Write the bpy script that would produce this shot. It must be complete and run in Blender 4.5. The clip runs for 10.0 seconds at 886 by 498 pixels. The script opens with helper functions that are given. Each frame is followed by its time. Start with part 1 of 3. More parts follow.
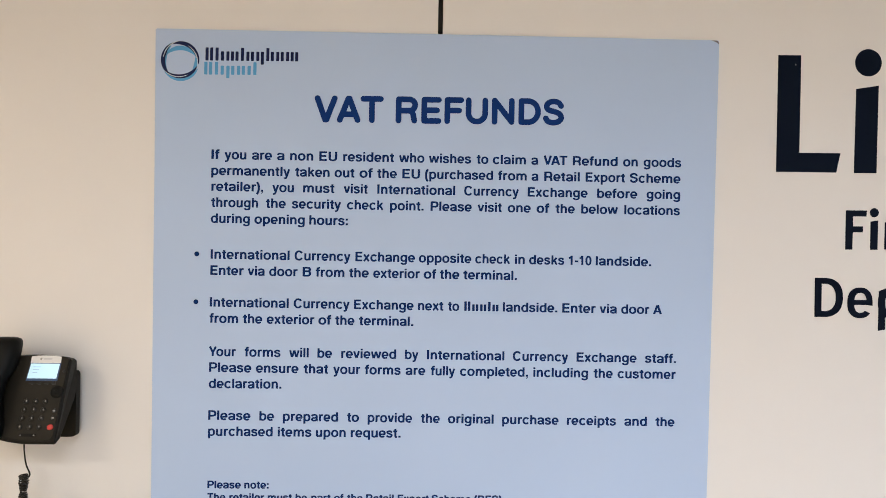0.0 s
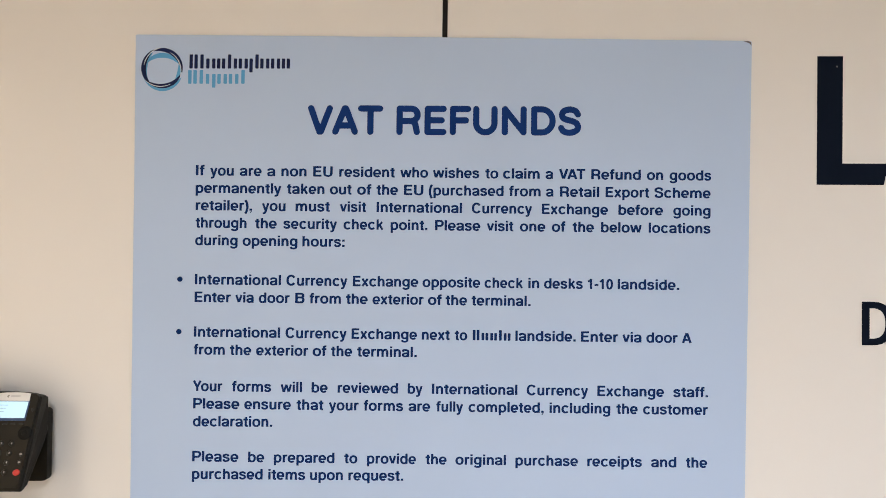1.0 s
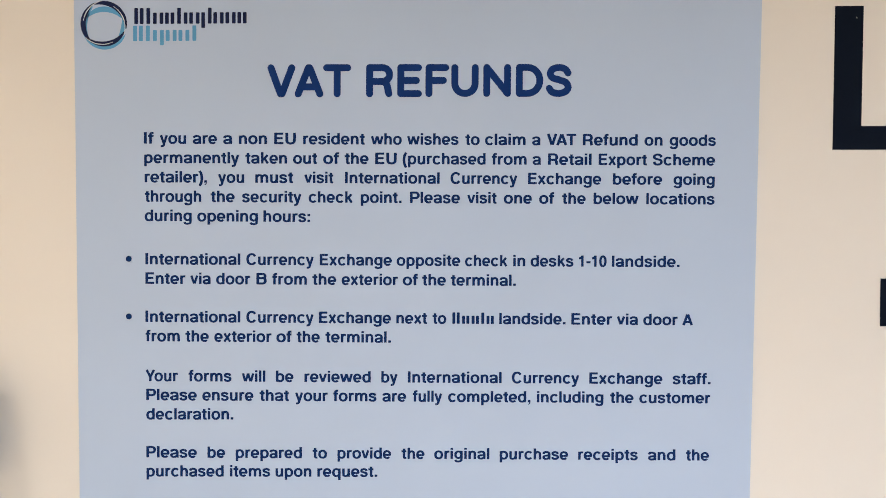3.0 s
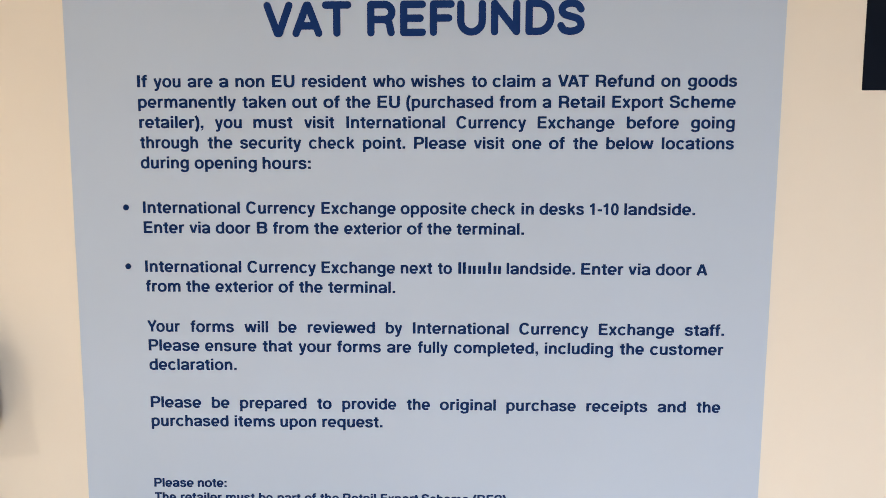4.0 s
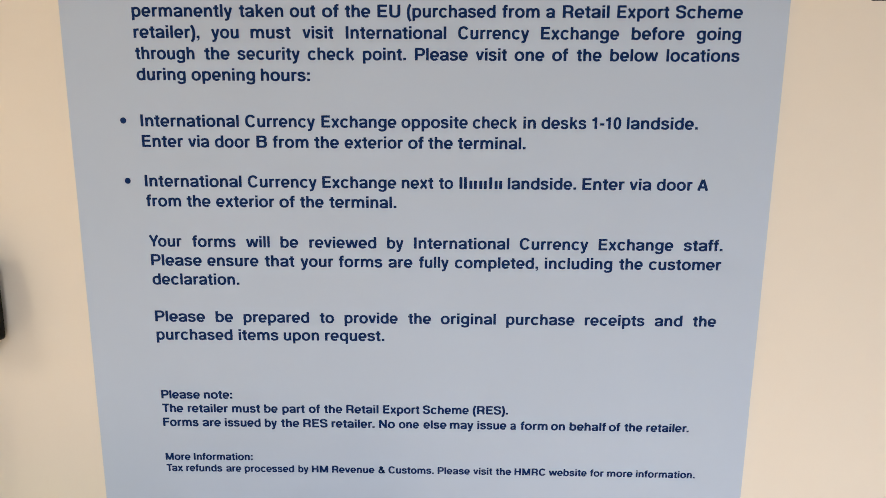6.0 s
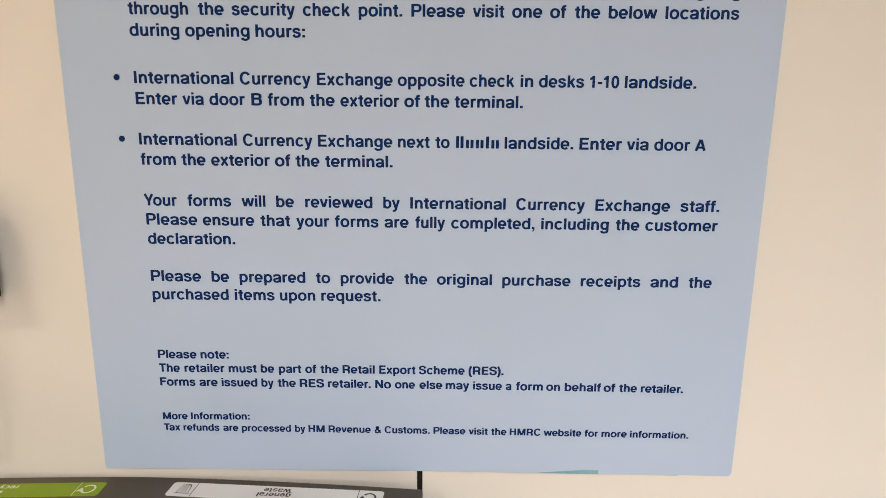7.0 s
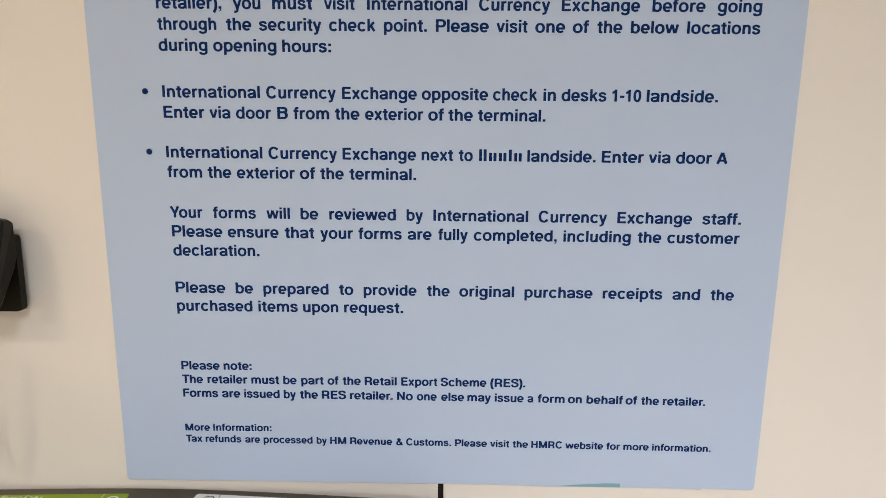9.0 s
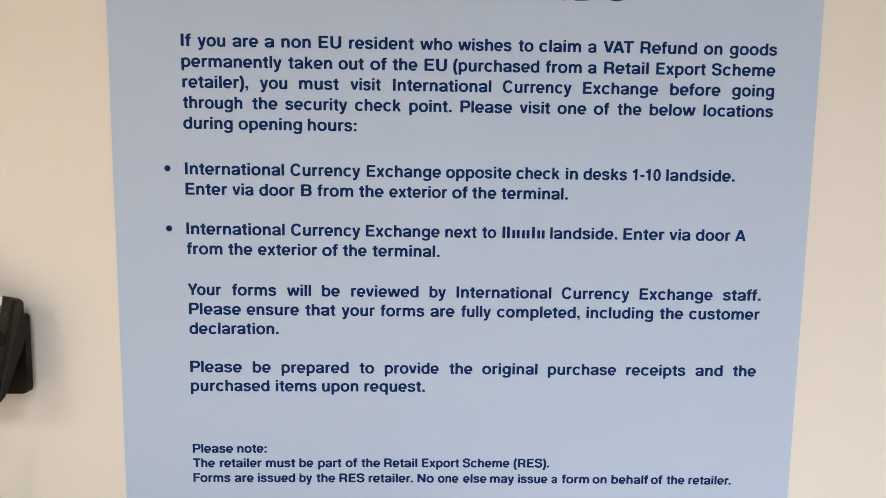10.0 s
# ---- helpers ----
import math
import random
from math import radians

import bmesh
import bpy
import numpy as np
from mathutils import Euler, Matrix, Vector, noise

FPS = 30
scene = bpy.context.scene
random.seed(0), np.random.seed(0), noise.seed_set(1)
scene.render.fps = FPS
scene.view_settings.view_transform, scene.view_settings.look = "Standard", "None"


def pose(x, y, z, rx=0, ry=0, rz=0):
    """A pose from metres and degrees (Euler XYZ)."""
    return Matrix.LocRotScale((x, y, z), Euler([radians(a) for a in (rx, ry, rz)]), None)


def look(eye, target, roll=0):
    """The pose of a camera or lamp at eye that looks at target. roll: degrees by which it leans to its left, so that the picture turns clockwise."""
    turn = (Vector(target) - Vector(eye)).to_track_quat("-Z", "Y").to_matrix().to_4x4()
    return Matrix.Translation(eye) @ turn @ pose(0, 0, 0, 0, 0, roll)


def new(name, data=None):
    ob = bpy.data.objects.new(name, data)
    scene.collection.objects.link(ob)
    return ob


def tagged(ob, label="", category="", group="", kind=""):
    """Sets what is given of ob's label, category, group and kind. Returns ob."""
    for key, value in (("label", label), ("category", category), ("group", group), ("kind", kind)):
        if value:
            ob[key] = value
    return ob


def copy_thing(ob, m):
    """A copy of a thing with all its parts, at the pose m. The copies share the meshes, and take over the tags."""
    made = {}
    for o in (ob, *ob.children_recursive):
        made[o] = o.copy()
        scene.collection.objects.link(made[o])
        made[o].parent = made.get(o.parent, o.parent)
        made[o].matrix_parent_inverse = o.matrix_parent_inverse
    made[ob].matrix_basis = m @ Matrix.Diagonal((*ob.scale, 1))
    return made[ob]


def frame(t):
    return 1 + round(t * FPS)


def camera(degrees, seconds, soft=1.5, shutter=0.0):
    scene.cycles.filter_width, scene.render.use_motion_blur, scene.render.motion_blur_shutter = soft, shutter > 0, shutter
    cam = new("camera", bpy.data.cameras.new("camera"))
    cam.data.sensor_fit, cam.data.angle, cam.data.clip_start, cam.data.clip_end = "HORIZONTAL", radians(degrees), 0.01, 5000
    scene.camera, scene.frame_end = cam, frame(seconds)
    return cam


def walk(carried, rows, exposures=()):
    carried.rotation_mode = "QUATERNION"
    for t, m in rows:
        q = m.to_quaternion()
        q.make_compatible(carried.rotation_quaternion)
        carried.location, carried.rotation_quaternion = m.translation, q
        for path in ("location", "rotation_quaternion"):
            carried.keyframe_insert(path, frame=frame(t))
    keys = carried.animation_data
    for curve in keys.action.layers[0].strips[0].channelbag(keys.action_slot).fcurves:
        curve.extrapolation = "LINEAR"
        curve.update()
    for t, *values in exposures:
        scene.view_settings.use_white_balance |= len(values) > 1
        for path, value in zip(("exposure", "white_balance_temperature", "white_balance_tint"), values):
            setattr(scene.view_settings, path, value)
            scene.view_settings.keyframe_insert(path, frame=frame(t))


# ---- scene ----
cam = camera(69.6, 10.0, soft=0.9)
PATH = [
    (0, (-0.036, -1.242, 1.672), (0.042, 0.757, 1.678), 1.0),
    (0.5, (-0.02, -1.183, 1.681), (0.034, 0.816, 1.706), 1.3),
    (1, (-0.023, -1.131, 1.697), (0.02, 0.868, 1.732), 0.7),
    (1.5, (-0.021, -1.086, 1.706), (0.027, 0.913, 1.73), 0.3),
    (2, (-0.032, -1.053, 1.708), (0.066, 0.945, 1.711), 0.4),
    (2.5, (-0.008, -1.041, 1.7), (0.099, 0.956, 1.687), 0.3),
    (2.7, (0.012, -1.037, 1.693), (0.083, 0.962, 1.678), 0.3),
    (3.8, (0.026, -0.994, 1.691), (0.042, 1.001, 1.553), 0.3),
    (4, (0.03, -0.993, 1.68), (0.034, 1.0, 1.509), 0.2),
    (4.5, (0.025, -0.996, 1.657), (0.032, 0.99, 1.425), 0.0),
    (5, (0.02, -0.999, 1.634), (0.035, 0.984, 1.377), 0.0),
    (5.2, (0.018, -0.999, 1.633), (0.037, 0.983, 1.361), 0.1),
    (6.3, (0.023, -1.002, 1.62), (0.041, 0.966, 1.271), 0.4),
    (6.5, (0.022, -1.003, 1.613), (0.043, 0.963, 1.251), 0.5),
    (7, (0.025, -1.005, 1.593), (0.049, 0.958, 1.207), 0.5),
    (7.5, (0.024, -1.007, 1.586), (0.054, 0.954, 1.196), 0.5),
    (8, (0.021, -1.009, 1.587), (0.056, 0.955, 1.208), 0.7),
    (8.5, (0.018, -1.011, 1.59), (0.023, 0.955, 1.218), 0.5),
    (9, (-0.004, -1.011, 1.592), (0.005, 0.959, 1.247), 0.5),
    (9.5, (-0.042, -1.007, 1.593), (-0.006, 0.971, 1.303), 0.5),
    (10, (-0.078, -0.998, 1.626), (0.003, 0.992, 1.45), 0.7),
]
# seconds, stops, kelvin, tint
EXPOSURES = [
    (0, 0.11, 5700, 10), (0.5, 0.11, 5700, 10), (1, 0.14, 5800, 10), (2, 0.21, 5900, 10), (2.5, 0.21, 5880, 10),
    (4, 0.16, 6250, 10), (4.5, 0.05, 6330, 10), (5, 0.00, 6440, 10), (6.5, 0.02, 6420, 10), (7.5, 0.04, 6430, 10), (8, -0.01, 6330, 10),
    (8.5, -0.05, 6240, 10), (9, -0.05, 6120, 10), (9.5, 0.02, 6030, 10), (10, 0.09, 5960, 10),
]
walk(cam, [(t, look(eye, target, roll)) for t, eye, target, roll in PATH], EXPOSURES)

# ---- world and light ----
world = bpy.data.worlds.new("world")
scene.world = world
world.use_nodes = True
world.node_tree.nodes["Background"].inputs[0].default_value = (1.0, 0.93, 0.84, 1)
world.node_tree.nodes["Background"].inputs[1].default_value = 0.05
# ceiling panels: x, y, size x, size y, watts
ROOM_W, ROOM_E, ROOM_S, ROOM_H = -6.5, 4.5, -6.5, 2.75
LAMPS = [(x, y, 0.55, 0.55, w) for y, w in ((-2.25, 25.0), (-4.6, 64.0)) for x in (-5.3, -3.5, -1.7, 0.1, 1.9, 3.7)]
LAMPS = [(x, y, a, b, w * (0.58 if x > 1 else 0.70 if x < -3 else 0.95 if x < 0 else 1.0)) for x, y, a, b, w in LAMPS]
# assumed lamp colours, set to tint the wall warmer westward and cooler eastward
WARM, MILD, COOL = (1.0, 0.82, 0.57), (0.96, 0.96, 0.95), (0.79, 0.94, 1.14)
for lx, ly, sx, sy, watts in LAMPS:
    data = bpy.data.lights.new("ceiling_lamp", "AREA")
    data.shape, data.size, data.size_y, data.energy, data.color = "RECTANGLE", sx, sy, watts, WARM if lx < -1 else MILD if lx < 1 else COOL
    data.spread = radians(153)
    new("ceiling_lamp", data).matrix_world = pose(lx, ly, ROOM_H - 0.035)


# ---- materials ----
def mat(name, color, rough=0.5, metal=0.0, vary=0.06, scale=6.0, grain=0.0, grain_scale=400.0, coat=0.0, spec=0.5):
    """Principled surface with large stains and fine grain."""
    m = bpy.data.materials.new(name)
    m.use_nodes = True
    t = m.node_tree
    b = t.nodes["Principled BSDF"]
    b.inputs["Roughness"].default_value, b.inputs["Metallic"].default_value = rough, metal
    b.inputs["Coat Weight"].default_value = coat
    b.inputs["Specular IOR Level"].default_value = spec
    co = t.nodes.new("ShaderNodeTexCoord")
    n1, n2 = t.nodes.new("ShaderNodeTexNoise"), t.nodes.new("ShaderNodeTexNoise")
    n1.inputs["Scale"].default_value, n1.inputs["Detail"].default_value = scale, 4
    n2.inputs["Scale"].default_value, n2.inputs["Detail"].default_value = grain_scale, 2
    for n in (n1, n2):
        t.links.new(co.outputs["Object"], n.inputs["Vector"])
    ramp = t.nodes.new("ShaderNodeMix")
    ramp.data_type = "RGBA"
    ramp.inputs[6].default_value = (*[c * (1 - vary) for c in color], 1)
    ramp.inputs[7].default_value = (*[min(1, c * (1 + vary)) for c in color], 1)
    add = t.nodes.new("ShaderNodeMath")
    add.operation = "MULTIPLY_ADD"
    t.links.new(n2.outputs[0], add.inputs[0])
    add.inputs[1].default_value = 0.35
    t.links.new(n1.outputs[0], add.inputs[2])
    sub = t.nodes.new("ShaderNodeMath")
    sub.operation = "SUBTRACT"
    t.links.new(add.outputs[0], sub.inputs[0])
    sub.inputs[1].default_value = 0.17
    t.links.new(sub.outputs[0], ramp.inputs[0])
    t.links.new(ramp.outputs[2], b.inputs["Base Color"])
    if grain:
        bump = t.nodes.new("ShaderNodeBump")
        bump.inputs["Strength"].default_value, bump.inputs["Distance"].default_value = grain, 0.0006
        t.links.new(n2.outputs[0], bump.inputs["Height"])
        t.links.new(bump.outputs[0], b.inputs["Normal"])
    return m


def glow(name, color, strength):
    m = mat(name, color, 0.3)
    b = m.node_tree.nodes["Principled BSDF"]
    b.inputs["Emission Color"].default_value, b.inputs["Emission Strength"].default_value = (*color, 1), strength
    return m


WALL = mat("cream_laminate", (0.80, 0.76, 0.722), 0.5, vary=0.02, scale=2.5, grain=0.08, grain_scale=700)
PLASTER = mat("plaster", (0.76, 0.73, 0.68), 0.7, vary=0.05, scale=3, grain=0.2)
JOINT = mat("black_joint", (0.012, 0.011, 0.010), 0.8)
FLOOR = mat("warm_floor", (0.42, 0.345, 0.25), 0.35, vary=0.12, scale=9, grain=0.05)
CEILING = mat("grey_white_ceiling", (0.60, 0.60, 0.60), 0.8, vary=0.04, scale=4, grain=0.2)
POSTER = mat("pale_blue_print", (0.484, 0.592, 0.803), 0.55, spec=0.22, vary=0.018, scale=3.5, grain=0.06, grain_scale=500)
INK = mat("navy_ink", (0.005, 0.026, 0.128), 0.65, spec=0.08, vary=0.1, scale=60)
TITLE = mat("blue_ink", (0.008, 0.036, 0.175), 0.65, spec=0.08, vary=0.06, scale=40)
LOGO_DARK = mat("dark_logo_ink", (0.008, 0.016, 0.075), 0.6, spec=0.15)
LOGO_LIGHT = mat("sky_blue_ink", (0.12, 0.36, 0.66), 0.6, spec=0.15)
TEAL = mat("teal_print", (0.22, 0.42, 0.52), 0.6, spec=0.15, vary=0.1, scale=50)
VINYL = mat("black_navy_vinyl", (0.004, 0.0075, 0.018), 0.65, spec=0.06, vary=0.1, scale=12)
PHONE = mat("black_phone_plastic", (0.009, 0.0075, 0.005), 0.5, spec=0.15, vary=0.15, scale=40, grain=0.25, grain_scale=1800)
PHONE_FACE = mat("charcoal_phone_face", (0.017, 0.014, 0.0095), 0.5, spec=0.16, vary=0.12, scale=40, grain=0.2, grain_scale=1800)
KEY = mat("glossy_key", (0.009, 0.008, 0.006), 0.28, spec=0.4)
NAVIGATION = mat("matt_black_key", (0.006, 0.006, 0.005), 0.55, spec=0.12)
GREYMARK = mat("grey_print", (0.30, 0.28, 0.25), 0.5)
RED = mat("red_key", (0.55, 0.035, 0.025), 0.35)
STRIP = mat("silver_strip", (0.72, 0.70, 0.68), 0.35)
LCD = glow("lit_display", (0.50, 0.71, 0.78), 0.45)
LCD_EDGE = glow("blue_display_edge", (0.012, 0.045, 0.12), 0.15)
BIN = mat("dark_grey_bin", (0.064, 0.048, 0.027), 0.38, spec=0.45, vary=0.12, scale=10, grain=0.25, grain_scale=900)
BIN_IN = mat("bin_inside", (0.030, 0.017, 0.010), 0.6)
GREEN = mat("green_label", (0.235, 0.35, 0.014), 0.5, spec=0.25, vary=0.05, scale=20)
WHITE = mat("white_label", (0.78, 0.77, 0.75), 0.4, vary=0.03, scale=20)
BLACK = mat("black_print", (0.02, 0.018, 0.016), 0.5)
PALE = mat("pale_print", (0.72, 0.76, 0.55), 0.5)
METAL = mat("light_frame", (0.75, 0.75, 0.74), 0.4)
DIFFUSER = glow("lit_diffuser", (1.0, 0.9, 0.78), 3.0)


# ---- mesh tools ----
def part(name, bm, material, parent=None, label=""):
    me = bpy.data.meshes.new(name)
    bmesh.ops.recalc_face_normals(bm, faces=bm.faces)
    bm.to_mesh(me)
    bm.free()
    me.materials.append(material)
    ob = new(name, me)
    if parent:
        ob.parent = parent
        ob.matrix_parent_inverse = parent.matrix_world.inverted()
    return tagged(ob, label)


def smooth(ob):
    for p in ob.data.polygons:
        p.use_smooth = True
    return ob


def thing(name, at, label, category, group="", kind=""):
    e = new(name)
    e.empty_display_size = 0.05
    e.matrix_world = pose(*at)
    bpy.context.view_layer.update()
    return tagged(e, label, category, group, kind)


def box(x0, x1, y0, y1, z0, z1, bevel=0.0, seg=2):
    bm = bmesh.new()
    m = Matrix.Translation(((x0 + x1) / 2, (y0 + y1) / 2, (z0 + z1) / 2)) @ Matrix.Diagonal((x1 - x0, y1 - y0, z1 - z0, 1))
    bmesh.ops.create_cube(bm, size=1, matrix=m)
    if bevel:
        bmesh.ops.bevel(bm, geom=bm.edges[:], offset=bevel, segments=seg, profile=0.5, affect="EDGES")
    return bm


def prism(outline, to3, depth, bevel=0.0, seg=2):
    """A plate from a 2D outline; to3(a, b, d) gives the place at depth d (0 is the visible front)."""
    bm = bmesh.new()
    front = [bm.verts.new(to3(a, b, 0)) for a, b in outline]
    back = [bm.verts.new(to3(a, b, depth)) for a, b in outline]
    f = bm.faces.new(front)
    bm.faces.new(back[::-1])
    n = len(outline)
    for i in range(n):
        bm.faces.new((front[i], back[i], back[(i + 1) % n], front[(i + 1) % n]))
    if bevel:
        bmesh.ops.bevel(bm, geom=list(f.edges), offset=bevel, segments=seg, profile=0.5, affect="EDGES")
    return bm


def rounded(x0, x1, y0, y1, r, n=5):
    pts = []
    for cx, cy, a in ((x1 - r, y1 - r, 0), (x0 + r, y1 - r, 90), (x0 + r, y0 + r, 180), (x1 - r, y0 + r, 270)):
        pts += [(cx + r * math.cos(radians(a + 90 * i / n)), cy + r * math.sin(radians(a + 90 * i / n))) for i in range(n + 1)]
    return pts


def tube(points, r, sides=8):
    bm = bmesh.new()
    rings = []
    for i, p in enumerate(points):
        p = Vector(p)
        d = (Vector(points[min(i + 1, len(points) - 1)]) - Vector(points[max(i - 1, 0)])).normalized()
        a = d.orthogonal().normalized() if i == 0 else (rings[-1][1] - d * rings[-1][1].dot(d)).normalized()
        b = d.cross(a)
        rings.append(([bm.verts.new(p + r * (math.cos(2 * math.pi * k / sides) * a + math.sin(2 * math.pi * k / sides) * b)) for k in range(sides)], a))
    for (u, _), (v, _) in zip(rings, rings[1:]):
        for k in range(sides):
            bm.faces.new((u[k], u[(k + 1) % sides], v[(k + 1) % sides], v[k]))
    bm.faces.new(rings[0][0][::-1])
    bm.faces.new(rings[-1][0])
    return bm


def curve_points(pts, n=6):
    """Catmull-Rom through the points."""
    out = []
    P = [Vector(p) for p in pts]
    P = [2 * P[0] - P[1]] + P + [2 * P[-1] - P[-2]]
    for i in range(1, len(P) - 2):
        for k in range(n):
            t = k / n
            a, b, c, d = P[i - 1:i + 3]
            out.append(0.5 * (2 * b + (c - a) * t + (2 * a - 5 * b + 4 * c - d) * t * t + (3 * b - a - 3 * c + d) * t ** 3))
    return out + [P[-2]]


def stroke(bm, pts, r, to3, d, cap=7):
    """A round-ended pen stroke as one flat outline."""
    pts = [Vector((p[0], p[1])) for p in pts]
    n = len(pts)
    dirs = [(pts[min(i + 1, n - 1)] - pts[max(i - 1, 0)]).normalized() for i in range(n)]
    left, right = [], []
    for i in range(n):
        w = r
        if 0 < i < n - 1:
            w = r / max(0.6, dirs[i].dot((pts[i + 1] - pts[i]).normalized()))
        q = Vector((-dirs[i].y, dirs[i].x)) * w
        left.append(pts[i] + q)
        right.append(pts[i] - q)

    def fan(c, way):
        a0 = math.atan2(way.y, way.x)
        return [c + r * Vector((math.cos(a0 + math.pi / 2 - math.pi * k / cap), math.sin(a0 + math.pi / 2 - math.pi * k / cap))) for k in range(1, cap)]
    ring = left + fan(pts[-1], dirs[-1]) + right[::-1] + fan(pts[0], -dirs[0])
    lv = [bm.verts.new(to3(p.x, p.y, d)) for p in left]
    rv = [bm.verts.new(to3(p.x, p.y, d)) for p in right]
    for i in range(n - 1):
        bm.faces.new((lv[i], rv[i], rv[i + 1], lv[i + 1]))
    bm.faces.new([lv[-1], *[bm.verts.new(to3(p.x, p.y, d)) for p in fan(pts[-1], dirs[-1])], rv[-1]])
    bm.faces.new([rv[0], *[bm.verts.new(to3(p.x, p.y, d)) for p in fan(pts[0], -dirs[0])], lv[0]])
    return ring


# ---- lettering ----
UP = "ABCDEFGHIJKLMNOPQRSTUVWXYZ"
LOW = UP.lower()
SIGNS = " (),-.01:&"
BOLD = dict(zip(UP + LOW + SIGNS, [int(a) for a in (
    "722 722 722 722 667 611 778 722 278 556 722 611 833 722 778 667 778 722 667 611 722 667 944 667 667 611 "
    "556 611 556 611 556 333 611 611 278 278 556 278 889 611 611 611 611 389 556 333 611 556 778 556 556 500 "
    "278 333 333 278 333 278 556 556 333 722").split()]))
SET = dict(zip(UP + LOW + SIGNS, [int(a) for a in (
    "685 704 741 741 648 593 759 741 295 556 722 593 907 741 778 667 778 722 649 611 741 630 944 667 667 648 "
    "574 611 574 611 574 333 611 593 258 278 574 258 906 593 611 611 611 389 537 352 593 520 814 537 519 519 "
    "278 296 296 278 350 278 556 556 278 685").split()]))
KERN = {"VA": -74, "AT": -74, "Yo": -80, "Ta": -80, "y,": -60, "r,": -50, "r.": -50, "y.": -60, "Re": -10}
GLYPHS = {}


def sag(x, z):
    """The board's lower edge and lines rise a little towards its middle."""
    return 0.0020 * (1 - (x / 0.54) ** 2) * max(0.0, min(1.0, (1.36 - z) / 0.25))


def ell(cx, cy, rx, ry, a0, a1, n=16):
    """Points on an ellipse, a little squared as grotesque bowls are."""
    pts = []
    for k in range(n + 1):
        a = radians(a0 + (a1 - a0) * k / n)
        c, q = math.cos(a), math.sin(a)
        pts.append((cx + rx * math.copysign(abs(c) ** 0.92, c), cy + ry * math.copysign(abs(q) ** 0.92, q)))
    return pts


def bent(*pts):
    return [(p.x, p.y) for p in curve_points([Vector((a, b)) for a, b in pts], 5)]


def arch(x0, x1, top):
    """From a left stem over into a right stem."""
    mid = (x0 + x1) / 2
    return bent((x0, top - 190), (x0 + 45, top - 75), (mid + 20, top), (x1 - 35, top - 55), (x1, top - 175)) + [(x1, 0)]


def pen_low(ch):
    """Centre lines of a bold grotesque lower-case letter, in thousandths of an em."""
    if ch == "a":
        return [bent((92, 372), (125, 455), (270, 491), (410, 450), (446, 350)) + [(446, 150)] + bent((446, 150), (452, 82), (478, 58), (522, 56)),
                bent((446, 300), (330, 262), (170, 236), (98, 152), (150, 62), (250, 42), (370, 70), (446, 170))]
    if ch in "bp":
        return [[(130, 718 if ch == "b" else 532), (130, 0 if ch == "b" else -207)], ell(314, 266, 196, 225, 0, 360, 24)]
    if ch in "dq":
        return [[(483, 718 if ch == "d" else 532), (483, 0 if ch == "d" else -207)], ell(300, 266, 196, 225, 0, 360, 24)]
    if ch == "c":
        return [ell(300, 266, 196, 225, 38, 322, 22)]
    if ch == "e":
        return [ell(276, 266, 186, 225, -6, 318, 24), [(90, 243), (510, 243)]]
    if ch == "f":
        return [[(150, 0), (150, 540)] + bent((150, 540), (162, 630), (225, 668), (318, 668)), [(10, 483), (318, 483)]]
    if ch == "g":
        return [ell(298, 280, 190, 210, 0, 360, 24), [(483, 532), (483, 10)] + bent((483, 10), (455, -110), (300, -160), (150, -130), (112, -50))]
    if ch in "hn":
        return [[(134, 718 if ch == "h" else 532), (134, 0)], arch(134, 477, 491)]
    if ch == "i":
        return [[(139, 0), (139, 532)], [(139, 604), (139, 725)]]
    if ch == "k":
        return [[(139, 718), (139, 0)], [(160, 215), (455, 532)], [(270, 330), (480, 0)]]
    if ch == "l":
        return [[(139, 718), (139, 0)]]
    if ch == "m":
        return [[(133, 532), (133, 0)], arch(133, 445, 491), arch(445, 757, 491)]
    if ch == "o":
        return [ell(306, 266, 205, 225, 0, 360, 26)]
    if ch == "r":
        return [[(133, 532), (133, 0)], bent((133, 300), (165, 420), (250, 476), (373, 476))]
    if ch == "s":
        return [bent((440, 375), (400, 455), (270, 492), (140, 455), (108, 385), (160, 320), (280, 278), (410, 235), (446, 160), (400, 75), (270, 40), (140, 70), (92, 165))]
    if ch == "t":
        return [[(166, 660), (166, 150)] + bent((166, 150), (180, 65), (240, 46), (309, 48)), [(10, 483), (309, 483)]]
    if ch == "u":
        return [[(134, 532), (134, 210)] + bent((134, 210), (150, 95), (260, 40), (400, 80), (477, 210)), [(477, 532), (477, 0)]]
    if ch == "v":
        return [[(78, 532), (262, 30)], [(478, 532), (294, 30)]]
    if ch == "w":
        return [[(72, 532), (205, 20)], [(388, 520), (232, 20)], [(392, 520), (545, 20)], [(707, 532), (574, 20)]]
    if ch == "x":
        return [[(85, 532), (471, 0)], [(471, 532), (85, 0)]]
    if ch == "y":
        return [[(76, 532), (275, 20)], [(474, 532), (290, 0)] + bent((290, 0), (240, -120), (160, -158), (60, -155))]
    return [[(60, 480), (440, 480)], [(430, 470), (70, 60)], [(60, 50), (440, 50)]]


